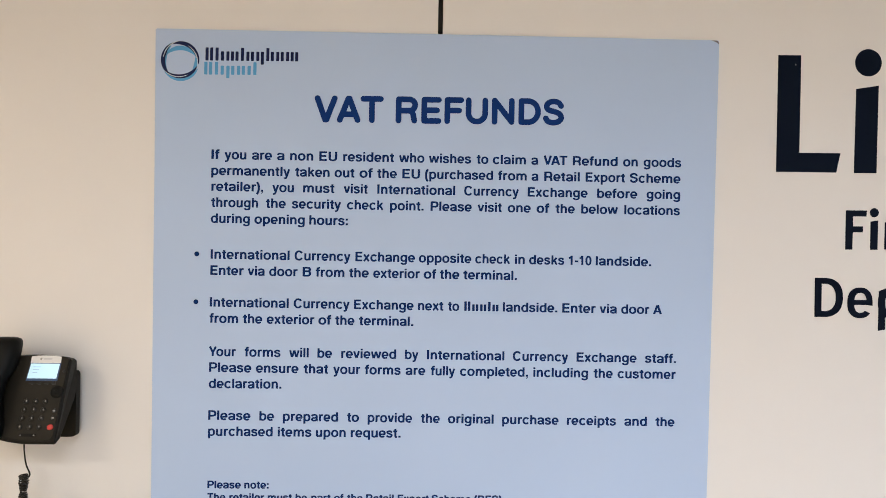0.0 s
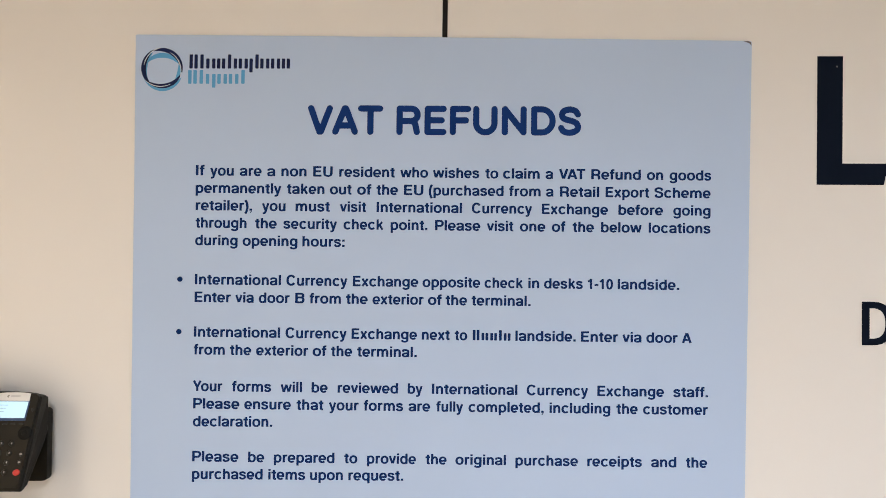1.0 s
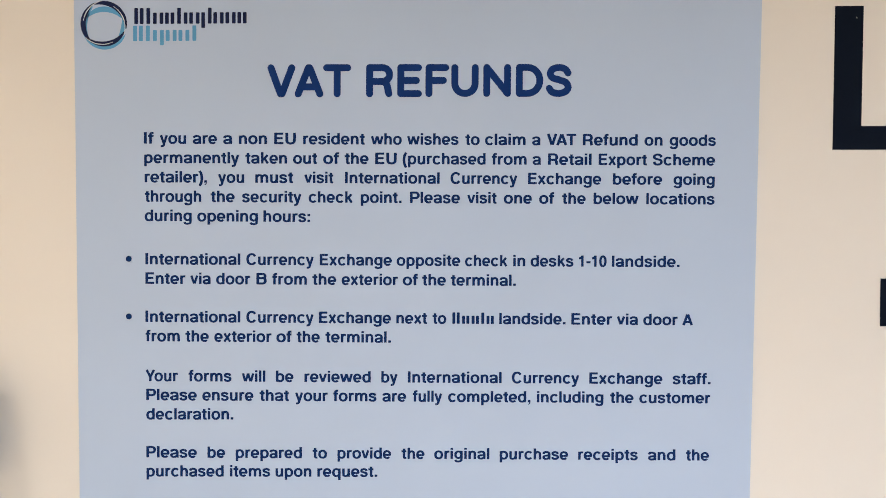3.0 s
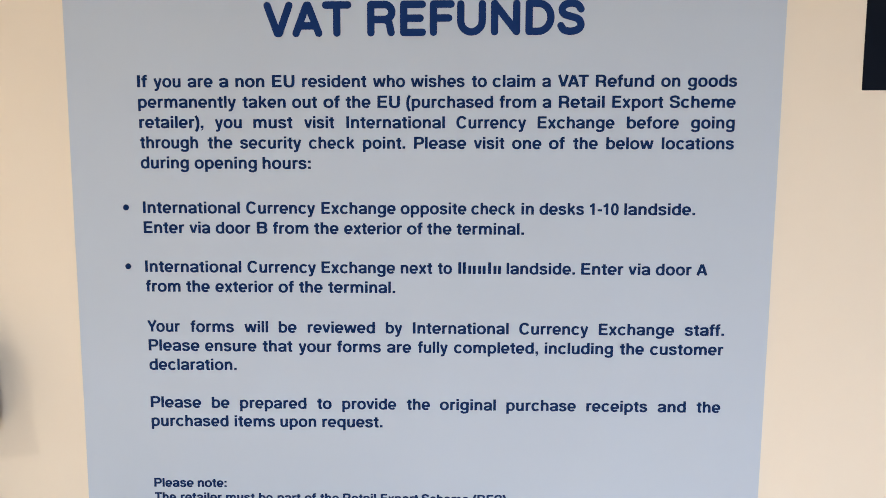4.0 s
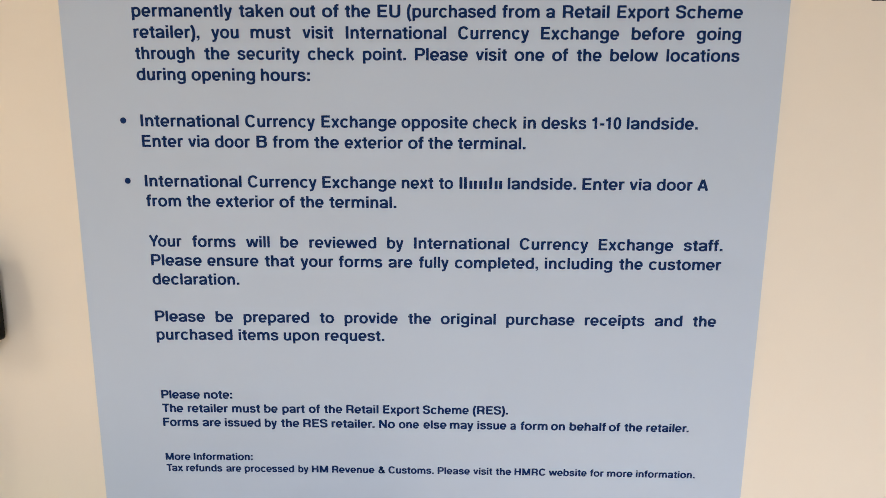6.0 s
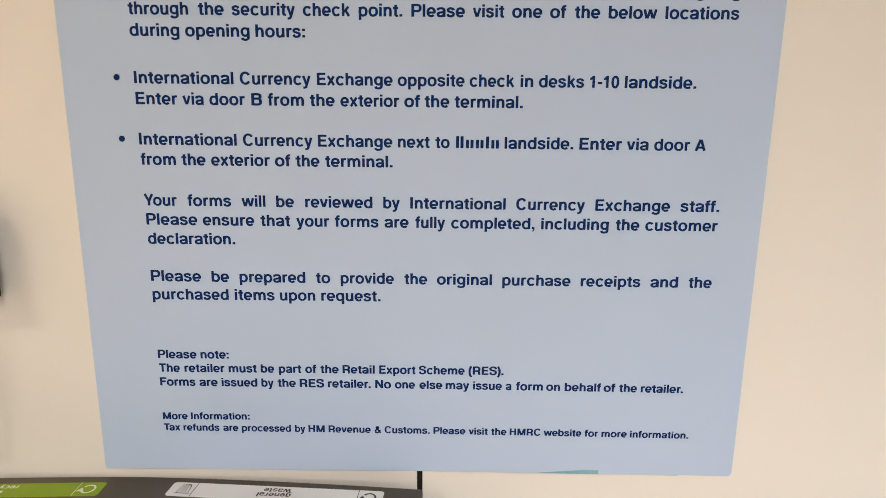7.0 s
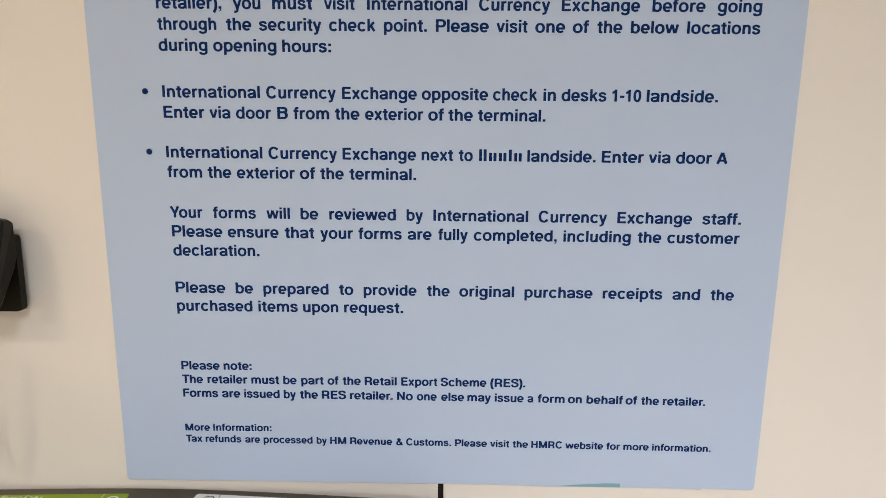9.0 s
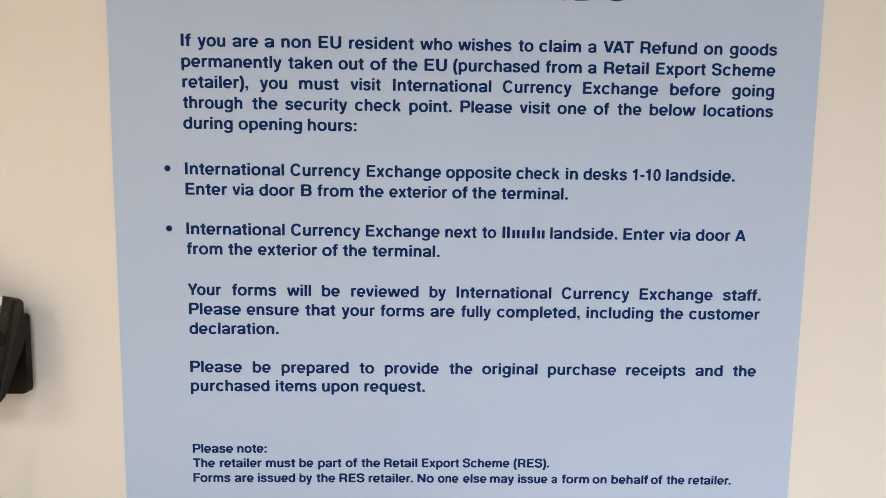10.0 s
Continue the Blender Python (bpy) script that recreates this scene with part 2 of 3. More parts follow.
def pen_other(ch):
    """Capitals, figures and signs."""
    if ch == "A":
        return [[(92, 0), (345, 690)], [(630, 0), (377, 690)], [(190, 205), (530, 205)]]
    if ch == "B":
        return [[(146, 718), (146, 0)], [(146, 660), *ell(430, 530, 150, 130, 90, -90, 10), (146, 400)], [(146, 400), (420, 400), *ell(430, 229, 165, 171, 90, -90, 10), (146, 58)]]
    if ch == "C":
        return [ell(372, 359, 252, 318, 33, 327, 24)]
    if ch == "D":
        return [[(146, 718), (146, 0)], [(146, 660), *ell(340, 359, 272, 301, 90, -90, 16), (146, 58)]]
    if ch in "EF":
        return [[(146, 718), (146, 0)], [(146, 658), (610, 658)], [(146, 370), (570, 370)]] + ([[(146, 60), (621, 60)]] if ch == "E" else [])
    if ch == "H":
        return [[(144, 718), (144, 0)], [(578, 718), (578, 0)], [(144, 375), (578, 375)]]
    if ch == "I":
        return [[(139, 718), (139, 0)]]
    if ch == "M":
        return [[(137, 718), (137, 0)], [(697, 718), (697, 0)], [(165, 700), (402, 30)], [(669, 700), (432, 30)]]
    if ch == "N":
        return [[(137, 718), (137, 0)], [(586, 718), (586, 0)], [(150, 690), (573, 28)]]
    if ch in "PR":
        legs = [[(400, 320), (500, 290)] + bent((500, 290), (560, 220), (575, 90), (610, 0))] if ch == "R" else []
        return [[(146, 718), (146, 0)], [(146, 660), *ell(415, 488, 165, 172, 90, -90, 14), (146, 316)]] + legs
    if ch == "S":
        return [bent((555, 500), (510, 620), (340, 678), (160, 625), (110, 525), (165, 435), (340, 378), (510, 325), (560, 210), (505, 95), (340, 40), (165, 85), (108, 225))]
    if ch == "T":
        return [[(14, 658), (598, 658)], [(306, 718), (306, 0)]]
    if ch == "U":
        return [[(144, 718), (144, 260)] + bent((144, 260), (185, 105), (361, 42), (537, 105), (580, 260)) + [(580, 718)]]
    if ch == "V":
        return [[(90, 718), (315, 30)], [(578, 718), (353, 30)]]
    if ch == "Y":
        return [[(90, 718), (334, 270)], [(578, 718), (334, 270)], [(334, 310), (334, 0)]]
    if ch == "0":
        return [ell(278, 346, 178, 310, 0, 360, 24)]
    if ch == "1":
        return [[(310, 710), (310, 0)], [(69, 525), (180, 540), (290, 640)]]
    if ch == "(":
        return [bent((265, 734), (150, 540), (105, 263), (150, -14), (265, -208))]
    if ch == ")":
        return [bent((68, 734), (183, 540), (228, 263), (183, -14), (68, -208))]
    if ch == ",":
        return [[(139, 0), (139, 146)], bent((180, 40), (172, -60), (92, -135))]
    if ch == ".":
        return [[(139, 0), (139, 146)]]
    if ch == ":":
        return [[(167, 0), (167, 146)], [(167, 366), (167, 512)]]
    if ch == "-":
        return [[(27, 280), (306, 280)]]
    if ch == "&":
        return [bent((640, 30), (450, 250), (280, 470), (225, 580), (300, 660), (400, 600), (370, 480), (220, 370), (125, 230), (160, 90), (300, 42), (460, 110), (560, 330))]
    return [[(139, 718), (139, 0)], [(139, 60), (560, 60)]]


def set_width(word):
    return sum(SET[c] for c in word) + sum(KERN.get(a + b, 0) for a, b in zip(word, word[1:]))


def pen_glyph(ch, thick=1.0):
    """Flat polygons of one bold letter: each stroke a ribbon, thinner where it runs level."""
    if (ch, thick) in GLYPHS:
        return GLYPHS[ch, thick]
    wv, wh = (140, 112) if ch in LOW else (148, 118)
    if ch in "vwxyk":
        wv = 136
    out = []
    for nth, pts in enumerate(pen_low(ch) if ch in LOW else pen_other(ch)):
        if ch == "," and nth:
            wv, wh = 58, 52
        P = [Vector((p[0] * SET[ch] / BOLD[ch], p[1])) for p in pts]
        P = [P[0]] + [q for p, q in zip(P, P[1:]) if (q - p).length > 0.5]
        ring = []
        closed = (P[0] - P[-1]).length < 1.0
        for k, p in enumerate(P):
            a, b = P[max(k - 1, 0)], P[min(k + 1, len(P) - 1)]
            if closed and k in (0, len(P) - 1):
                a, b = P[-2], P[1]
            d = (b - a).normalized()
            nrm = Vector((-d.y, d.x))
            inner = max(0.75, d.dot((P[min(k + 1, len(P) - 1)] - P[min(k, len(P) - 2)]).normalized()))
            w = 0.5 * thick * math.hypot(wv * nrm.x, wh * nrm.y) / inner
            ring.append((p + nrm * w, p - nrm * w))
        out.append(ring)
    GLYPHS[ch, thick] = out
    return out


def word_rings(word, thick=1.0):
    """Each stroke of a word with its letter's place, in thousandths of an em."""
    x = 0
    for at, ch in enumerate(word):
        for ring in pen_glyph(ch, thick):
            yield x, ring
        x += SET[ch] + KERN.get(word[at:at + 2], 0)


def add_word(bm, word, x, em, place, thick):
    for at, ch in enumerate(word):
        for k, ring in enumerate(pen_glyph(ch, thick)):
            pairs = [[bm.verts.new(place(x + p.x / 1000 * em, p.y / 1000 * em, -0.00005 * k)) for p in two] for two in ring]
            for (a, b), (c, d) in zip(pairs, pairs[1:]):
                bm.faces.new((a, b, d, c))
        x += (SET[ch] + KERN.get(word[at:at + 2], 0)) / 1000 * em
    return x


def text_words(line, x0, x1, z0, z1, em, to3, thick=1.0):
    """The words of one printed line, each a mesh, from ink edge x0 to ink edge x1, its base going from z0 to z1; spaces stretch to fit."""
    words = line.split(" ")
    wide = [set_width(w) / 1000 * em for w in words]
    bear = 0.065 * em
    span = x1 - x0 + 2 * bear
    stretch, gap = (span / wide[0], 0) if len(words) == 1 else (1.0, (span - sum(wide)) / max(1, len(words) - 1))
    x = x0 - bear
    for w, width in zip(words, wide):
        bm = bmesh.new()
        add_word(bm, w, 0, em, lambda a, b, d, x=x: to3(x + a * stretch, z0 + (z1 - z0) * (x + a * stretch - x0) / (x1 - x0) + b, d), thick)
        x += width + gap
        yield bm


# ---- the room ----
WALL_Y = 0.006
wall = tagged(part("wall_north", box(ROOM_W - 0.15, ROOM_E + 0.15, 0.020, 0.16, 0, ROOM_H), JOINT), "wall of cream laminate panels with a black open joint", "wall", kind="structure")
for x0, x1 in ((ROOM_W, -2.45), (-2.4405, -0.0045), (0.0050, 2.44), (2.4495, ROOM_E)):
    part("panel", box(x0, x1, WALL_Y, 0.0195, 0.0, ROOM_H - 0.002, 0.0012, 2), WALL, wall)
tagged(part("wall_south", box(ROOM_W - 0.15, ROOM_E + 0.15, ROOM_S - 0.15, ROOM_S, 0, ROOM_H), PLASTER), "plain cream plastered wall", "wall", kind="structure")
tagged(part("wall_west", box(ROOM_W - 0.15, ROOM_W - 0.001, ROOM_S, 0.018, 0, ROOM_H), PLASTER), "plain cream plastered wall", "wall", kind="structure")
tagged(part("wall_east", box(ROOM_E + 0.001, ROOM_E + 0.15, ROOM_S, 0.018, 0, ROOM_H), PLASTER), "plain cream plastered wall", "wall", kind="structure")
tagged(part("floor", box(ROOM_W - 0.15, ROOM_E + 0.15, ROOM_S - 0.15, 0.16, -0.12, -0.001), FLOOR), "smooth warm brown hall floor", "floor", kind="structure")
tagged(part("ceiling", box(ROOM_W - 0.15, ROOM_E + 0.15, ROOM_S - 0.15, 0.16, ROOM_H + 0.001, ROOM_H + 0.12), CEILING), "plain greyish white ceiling", "ceiling", kind="structure")

fixture = None
for lx, ly, sx, sy, watts in LAMPS:
    if fixture:
        copy_thing(fixture, pose(lx, ly, ROOM_H))
        continue
    fixture = thing("ceiling_light", (lx, ly, ROOM_H), "flat rectangular ceiling light with white frame", "ceiling light", "ceiling lights")
    w, d = sx / 2 + 0.03, sy / 2 + 0.03
    for x0, x1, y0, y1 in ((-w, w, -d, -d + 0.025), (-w, w, d - 0.025, d), (-w, -w + 0.025, -d + 0.025, d - 0.025), (w - 0.025, w, -d + 0.025, d - 0.025)):
        part("frame", box(lx + x0, lx + x1, ly + y0, ly + y1, ROOM_H - 0.03, ROOM_H, 0.003), METAL, fixture)
    part("diffuser", box(lx - w + 0.026, lx + w - 0.026, ly - d + 0.026, ly + d - 0.026, ROOM_H - 0.022, ROOM_H - 0.002), DIFFUSER, fixture, "glowing white diffuser")


# ---- the notice ----
notice = thing("notice_board", (0, 0.003, 1.0), "pale blue printed notice on a thin board fixed to the wall", "notice")


def on_notice(x, z, d):
    return (x, -0.0004 + d, z + sag(x, z))


TL, TR, BL, BR = (-0.546, 2.0890), (0.554, 2.0992), (-0.537, 1.0095), (0.541, 0.9961)


def board_outline():
    pts = [(TL[0] + 0.002, TL[1])]
    for k in range(1, 24):
        s = k / 24
        pts.append((TL[0] + s * (TR[0] - TL[0]), TL[1] + s * (TR[1] - TL[1]) + random.uniform(-1, 1) * 0.0002))
    pts += [(TR[0] - 0.003, TR[1]), (TR[0] - 0.0005, TR[1] - 0.0015), (TR[0], TR[1] - 0.006)]
    for k in range(1, 16):
        s = k / 16
        pts.append((TR[0] + s * (BR[0] - TR[0]) + random.uniform(-1, 1) * 0.0002, TR[1] + s * (BR[1] - TR[1])))
    pts += [(BR[0], BR[1] + 0.006), (BR[0] - 0.002, BR[1] + 0.002), (BR[0] - 0.006, BR[1])]
    for x, dz in ((0.47, 0.0006), (0.452, 0.0012), (0.446, -0.0012), (0.42, -0.0004), (0.38, 0.0002), (0.309, -0.0006), (0.25, -0.0008), (0.18, -0.0010), (0.11, 0.0002), (0.0, 0.0002), (-0.1, 0.0), (-0.22, -0.0003), (-0.35, 0.0003), (-0.45, 0.0)):
        s = (x - BL[0]) / (BR[0] - BL[0])
        pts.append((x, BL[1] + s * (BR[1] - BL[1]) + dz))
    pts += [(BL[0] + 0.003, BL[1]), (BL[0], BL[1] + 0.003)]
    for k in range(1, 16):
        s = k / 16
        pts.append((BL[0] + s * (TL[0] - BL[0]) + random.uniform(-1, 1) * 0.0002, BL[1] + s * (TL[1] - BL[1])))
    pts.append((TL[0], TL[1] - 0.002))
    return pts


part("panel", prism(board_outline(), lambda x, z, d: (x, d, z + sag(x, z) + (0.0006 * (1 - (x / 0.55) ** 2) if z > 2.08 else 0)), 0.0054), POSTER, notice)

TALL, SHORT, DEEP = (0, 7.3), (0, 5.2), (-2, 5.2)


def bars(name, code, x0, x1, z, slope, unit, ink, label=""):
    """Plain upright bars in place of a name, from x0 to x1: T tall, x short, d hanging below the line."""
    runs, x = [], 0.0
    for c in code:
        if c == " ":
            x += 0.55
        else:
            runs.append((x, {"T": TALL, "x": SHORT, "d": DEEP}[c]))
            x += 2.75
    step = (x1 - x0) / (runs[-1][0] + 1.85)
    bm = bmesh.new()
    for at, (low, high) in runs:
        a, base = x0 + at * step, z + slope * at * step
        ring = rounded(a, a + 1.85 * step, base + low * unit, base + high * unit, 0.4 * step, 3)
        bm.faces.new([bm.verts.new(on_notice(p[0], p[1], 0)) for p in ring])
    part(name, bm, ink, notice, label)


def notice_line(line, spans, x0, x1, z0, z1, em):
    """One printed line; spans: where each word begins and ends, in tenths of a millimetre."""
    for word, span in zip(line.split(" "), spans.split(" ")):
        a, b = (int(v) / 10000 for v in span.split(":"))
        if word == "-----":
            bars("word", "TT xx xx T xx", a, b, z0 + (z1 - z0) * (a - x0) / (x1 - x0), -0.003, em / 10, INK)
            continue
        ink = [p.x + at for at, ring in word_rings(word) for two in ring for p in two]
        lo, grow = min(ink), (b - a) / (max(ink) - min(ink))
        bm = bmesh.new()
        for k, (at, ring) in enumerate(word_rings(word, 1.13 if em > 0.022 else 1.22)):
            pairs = []
            for two in ring:
                xs = [a + (p.x + at - lo) * grow for p in two]
                pairs.append([bm.verts.new(on_notice(x, z0 + (z1 - z0) * (x - x0) / (x1 - x0) + p.y / 1000 * em, -0.00003 * (k % 5))) for x, p in zip(xs, two)])
            for (p, q), (r, t) in zip(pairs, pairs[1:]):
                bm.faces.new((p, q, t, r))
        part("word", bm, INK, notice)


notice_line("If you are a non EU resident who wishes to claim a VAT Refund on goods",
            "-4360:-4210 -4110:-3700 -3590:-3210 -3110:-2970 -2860:-2420 -2300:-1960 -1840:-860 -760:-270 -180:640 750:980 1070:1720 1830:1960 2070:2540 2650:3540 3650:3940 4060:4810", -0.4355, 0.48, 1.8413, 1.8457, 0.0253)
notice_line("permanently taken out of the EU (purchased from a Retail Export Scheme",
            "-4360:-2860 -2760:-2100 -2000:-1620 -1520:-1270 -1180:-800 -690:-350 -250:1080 1180:1740 1840:1970 2090:2790 2910:3690 3790:4800", -0.4352, 0.48, 1.8105, 1.8139, 0.0253)
notice_line("retailer), you must visit International Currency Exchange before going",
            "-4350:-3370 -3190:-2780 -2600:-2000 -1820:-1360 -1170:340 520:1590 1770:2950 3140:3940 4130:4800", -0.435, 0.4795, 1.7799, 1.7824, 0.0253)
notice_line("through the security check point. Please visit one of the below locations",
            "-4350:-3460 -3310:-2930 -2810:-1870 -1750:-1050 -920:-270 -130:670 790:1260 1380:1830 1950:2190 2320:2700 2830:3560 3690:4800", -0.4348, 0.479, 1.7491, 1.7507, 0.0253)
notice_line("during opening hours:",
            "-4350:-3610 -3520:-2560 -2470:-1730", -0.4345, -0.172, 1.7184, 1.7183, 0.0253)
notice_line("International Currency Exchange opposite check in desks 1-10 landside.",
            "-4340:-2840 -2740:-1670 -1570:-420 -340:680 760:1440 1540:1730 1820:2510 2600:3050 3140:4240", -0.4335, 0.423, 1.6493, 1.6489, 0.0253)
notice_line("Enter via door B from the exterior of the terminal.",
            "-4340:-3710 -3630:-3310 -3220:-2680 -2580:-2420 -2330:-1780 -1690:-1310 -1220:-320 -240:0 70:450 530:1580", -0.4332, 0.157, 1.6183, 1.6174, 0.0253)
notice_line("International Currency Exchange next to ----- landside. Enter via door A",
            "-4340:-2840 -2740:-1670 -1580:-430 -340:150 240:460 560:1230 1320:2390 2490:3150 3230:3570 3660:4220 4300:4470", -0.433, 0.446, 1.5573, 1.5545, 0.0253)
notice_line("from the exterior of the terminal.",
            "-4340:-3800 -3710:-3340 -3250:-2340 -2260:-2020 -1940:-1570 -1480:-430", -0.4328, -0.043, 1.5263, 1.525, 0.0253)
notice_line("Your forms will be reviewed by International Currency Exchange staff.",
            "-4340:-3830 -3660:-2980 -2810:-2440 -2270:-1990 -1810:-750 -580:-320 -150:1360 1530:2620 2790:3980 4150:4770", -0.433, 0.4755, 1.4625, 1.4582, 0.0253)
notice_line("Please ensure that your forms are fully completed, including the customer",
            "-4330:-3530 -3440:-2630 -2530:-2060 -1960:-1440 -1350:-660 -560:-180 -70:400 500:1830 1940:3020 3130:3510 3610:4770", -0.4322, 0.476, 1.432, 1.427, 0.0253)
notice_line("declaration.",
            "-4330:-2950", -0.432, -0.293, 1.401, 1.4008, 0.0253)
notice_line("Please be prepared to provide the original purchase receipts and the",
            "-4330:-3530 -3360:-3080 -2910:-1850 -1680:-1450 -1280:-420 -250:120 280:1170 1340:2450 2620:3590 3760:4210 4380:4760", -0.4314, 0.4745, 1.3398, 1.3333, 0.0253)
notice_line("purchased items upon request.",
            "-4330:-3100 -3000:-2360 -2270:-1700 -1600:-640", -0.4312, -0.063, 1.3092, 1.3074, 0.0253)
notice_line("Please note:",
            "-4320:-3690 -3620:-3160", -0.433, -0.316, 1.2081, 1.2074, 0.0202)
notice_line("The retailer must be part of the Retail Export Scheme (RES).",
            "-4320:-3980 -3900:-3240 -3170:-2710 -2640:-2420 -2340:-1970 -1900:-1720 -1650:-1350 -1280:-750 -670:-70 -10:750 820:1400", -0.4328, 0.14, 1.1842, 1.1798, 0.0202)
notice_line("Forms are issued by the RES retailer. No one else may issue a form on behalf of the retailer.",
            "-4320:-3740 -3670:-3370 -3300:-2710 -2640:-2440 -2370:-2070 -2000:-1600 -1530:-820 -740:-480 -410:-80 0:380 440:830 900:1380 1450:1540 1620:2070 2130:2360 2440:3050 3100:3290 3360:3660 3730:4440", -0.4322, 0.444, 1.1598, 1.1495, 0.0202)
notice_line("More Information:",
            "-4320:-3910 -3850:-2870", -0.4322, -0.287, 1.0992, 1.0982, 0.0173)
notice_line("Tax refunds are processed by HM Revenue & Customs. Please visit the HMRC website for more information.",
            "-4320:-4050 -3990:-3390 -3320:-3070 -3010:-2180 -2110:-1940 -1880:-1610 -1540:-830 -760:-650 -590:170 240:780 840:1160 1220:1480 1540:2060 2120:2760 2820:3050 3110:3540 3600:4600", -0.433, 0.46, 1.079, 1.0663, 0.0174)
for z in (1.658, 1.566):
    bm = bmesh.new()
    bm.faces.new([bm.verts.new(on_notice(-0.4605 + 0.0047 * math.cos(k * math.pi / 9), z + 0.0047 * math.sin(k * math.pi / 9), 0)) for k in range(18)])
    part("bullet", bm, INK, notice)


def arc(cx, cy, rx, ry, a0, a1, n=12):
    return [(cx + rx * math.cos(radians(a0 + (a1 - a0) * k / n)), cy + ry * math.sin(radians(a0 + (a1 - a0) * k / n))) for k in range(n + 1)]


# rounded capitals of the heading: left edge and strokes, in units of a pen 30 wide and letters 143 high
T, M, B = 128, 74, 15
def heading_letter(left, *strokes):
    bm = bmesh.new()
    for k, pts in enumerate(strokes):
        pts = [(-0.241 + (left + p[0] - 107) * 0.0003665, 1.9165 + (left + p[0] - 107) * 0.0003665 * 0.0125 + p[1] * 0.0003665) for p in pts]
        stroke(bm, pts, 0.0056, on_notice, -0.00006 * k)
    part("heading_letter", bm, TITLE, notice)


heading_letter(107, [(15, T), (56, B)], [(105, T), (63, B)])
heading_letter(225, [(15, B), (59, T)], [(109, B), (65, T)], [(33, 45), (91, 45)])
heading_letter(348, [(15, T), (107, T)], [(61, T), (61, B)])
heading_letter(535, [(15, B), (15, T)], [(15, T), *arc(72, 98, 30, 30, 90, -90), (15, 68)], [(60, 68), *arc(66, 46, 26, 22, 80, 10, 6), (99, 15)])
heading_letter(671, [(15, B), (15, T)], [(15, T), (92, T)], [(15, 72), (83, 72)], [(15, B), (92, B)])
heading_letter(794, [(15, B), (15, T)], [(15, T), (88, T)], [(15, 72), (78, 72)])
heading_letter(907, [(15, T), *arc(59.5, 59, 44.5, 44, 180, 360, 16), (104, T)])
heading_letter(1047, [(15, B), (15, T)], [(15, T), (106, B)], [(106, B), (106, T)])
heading_letter(1190, [(15, B), (15, T)], [(15, T), *arc(52, 71.5, 53, 56.5, 90, -90, 16), (15, B)])
heading_letter(1322, curve_points([(97, 104), (84, 121), (57, 128), (29, 120), (19, 101), (29, 83), (57, 74), (87, 63), (98, 41), (86, 22), (57, 14), (28, 20), (15, 37)], 3))

bars("logo_bar", "TT T x xxx T xx xd Tx xx xxx", -0.4510, -0.2742, 2.0302, 0.0187, 0.00345, LOGO_DARK, "dark navy logo bars")
bars("logo_bar", "TT T x dx xx x T", -0.4530, -0.3535, 2.0032, 0.0181, 0.00335, LOGO_LIGHT, "sky blue logo bars")


def crescent(cx, cz, r, a0, a1, thick, d):
    """A tapering arc, thickest in its middle."""
    bm = bmesh.new()
    n = 28
    outer, inner = [], []
    for k in range(n + 1):
        a = radians(a0 + (a1 - a0) * k / n)
        t = thick * math.sin(math.pi * k / n) ** 0.7 + 0.0004
        outer.append(bm.verts.new(on_notice(cx + r * math.cos(a), cz + r * math.sin(a), d)))
        inner.append(bm.verts.new(on_notice(cx + (r - t) * math.cos(a), cz + (r - t) * math.sin(a), d)))
    for k in range(n):
        bm.faces.new((outer[k], outer[k + 1], inner[k + 1], inner[k]))
    return bm


RX, RZ, RR = -0.4990, 2.0300, 0.0354
LOGO_GAP = mat("white_logo_line", (0.66, 0.70, 0.76), 0.6, spec=0.15)
for cx, cz, r, a0, a1, thick, d, ink, what in (
        (RX + 0.001, RZ - 0.0060, RR * 0.98, 196, 344, 0.0072, 0.00012, LOGO_LIGHT, "sky blue logo arc"),
        (RX + 0.001, RZ - 0.0045, RR * 0.90, 24, 156, 0.0085, 0.00012, LOGO_LIGHT, "sky blue logo arc"),
        (RX + 0.001, RZ - 0.001, RR * 0.95, -55, 30, 0.0070, 0.00012, LOGO_LIGHT, "sky blue logo arc"),
        (RX - 0.001, RZ - 0.001, RR * 0.92, 120, 225, 0.0075, 0.00012, LOGO_LIGHT, "sky blue logo arc"),
        (RX + 0.0010, RZ + 0.0006, RR, -14, 124, 0.0078, 0.00006, LOGO_DARK, "dark navy logo arc"),
        (RX - 0.0010, RZ + 0.0002, RR, 112, 240, 0.0080, 0.00006, LOGO_DARK, "dark navy logo arc"),
        (RX + 0.0002, RZ - 0.0010, RR * 0.98, 218, 344, 0.0076, 0.00006, LOGO_DARK, "dark navy logo arc"),
        (RX + 0.0040, RZ + 0.0010, RR * 1.02, 100, 175, 0.0010, 0.0, LOGO_GAP, "thin pale logo line"),
        (RX - 0.0030, RZ + 0.0030, RR * 1.02, 222, 300, 0.0010, 0.0, LOGO_GAP, "thin pale logo line"),
        (RX - 0.0022, RZ - 0.0040, RR * 1.02, -20, 62, 0.0010, 0.0, LOGO_GAP, "thin pale logo line")):
    part("logo_arc", crescent(cx, cz, r, a0, a1, thick, d), ink, notice, what)

bm = bmesh.new()
bm.faces.new([bm.verts.new(on_notice(x, z, 0)) for x, z in ((0.5375, 2.0986), (0.5478, 2.0989), (0.5525, 2.0968), (0.5534, 2.0905), (0.5495, 2.0945), (0.5442, 2.0968))])
part("scuffed_corner", bm, mat("grey_scuff", (0.16, 0.14, 0.16), 0.8), notice, "dark scuff on a worn corner")

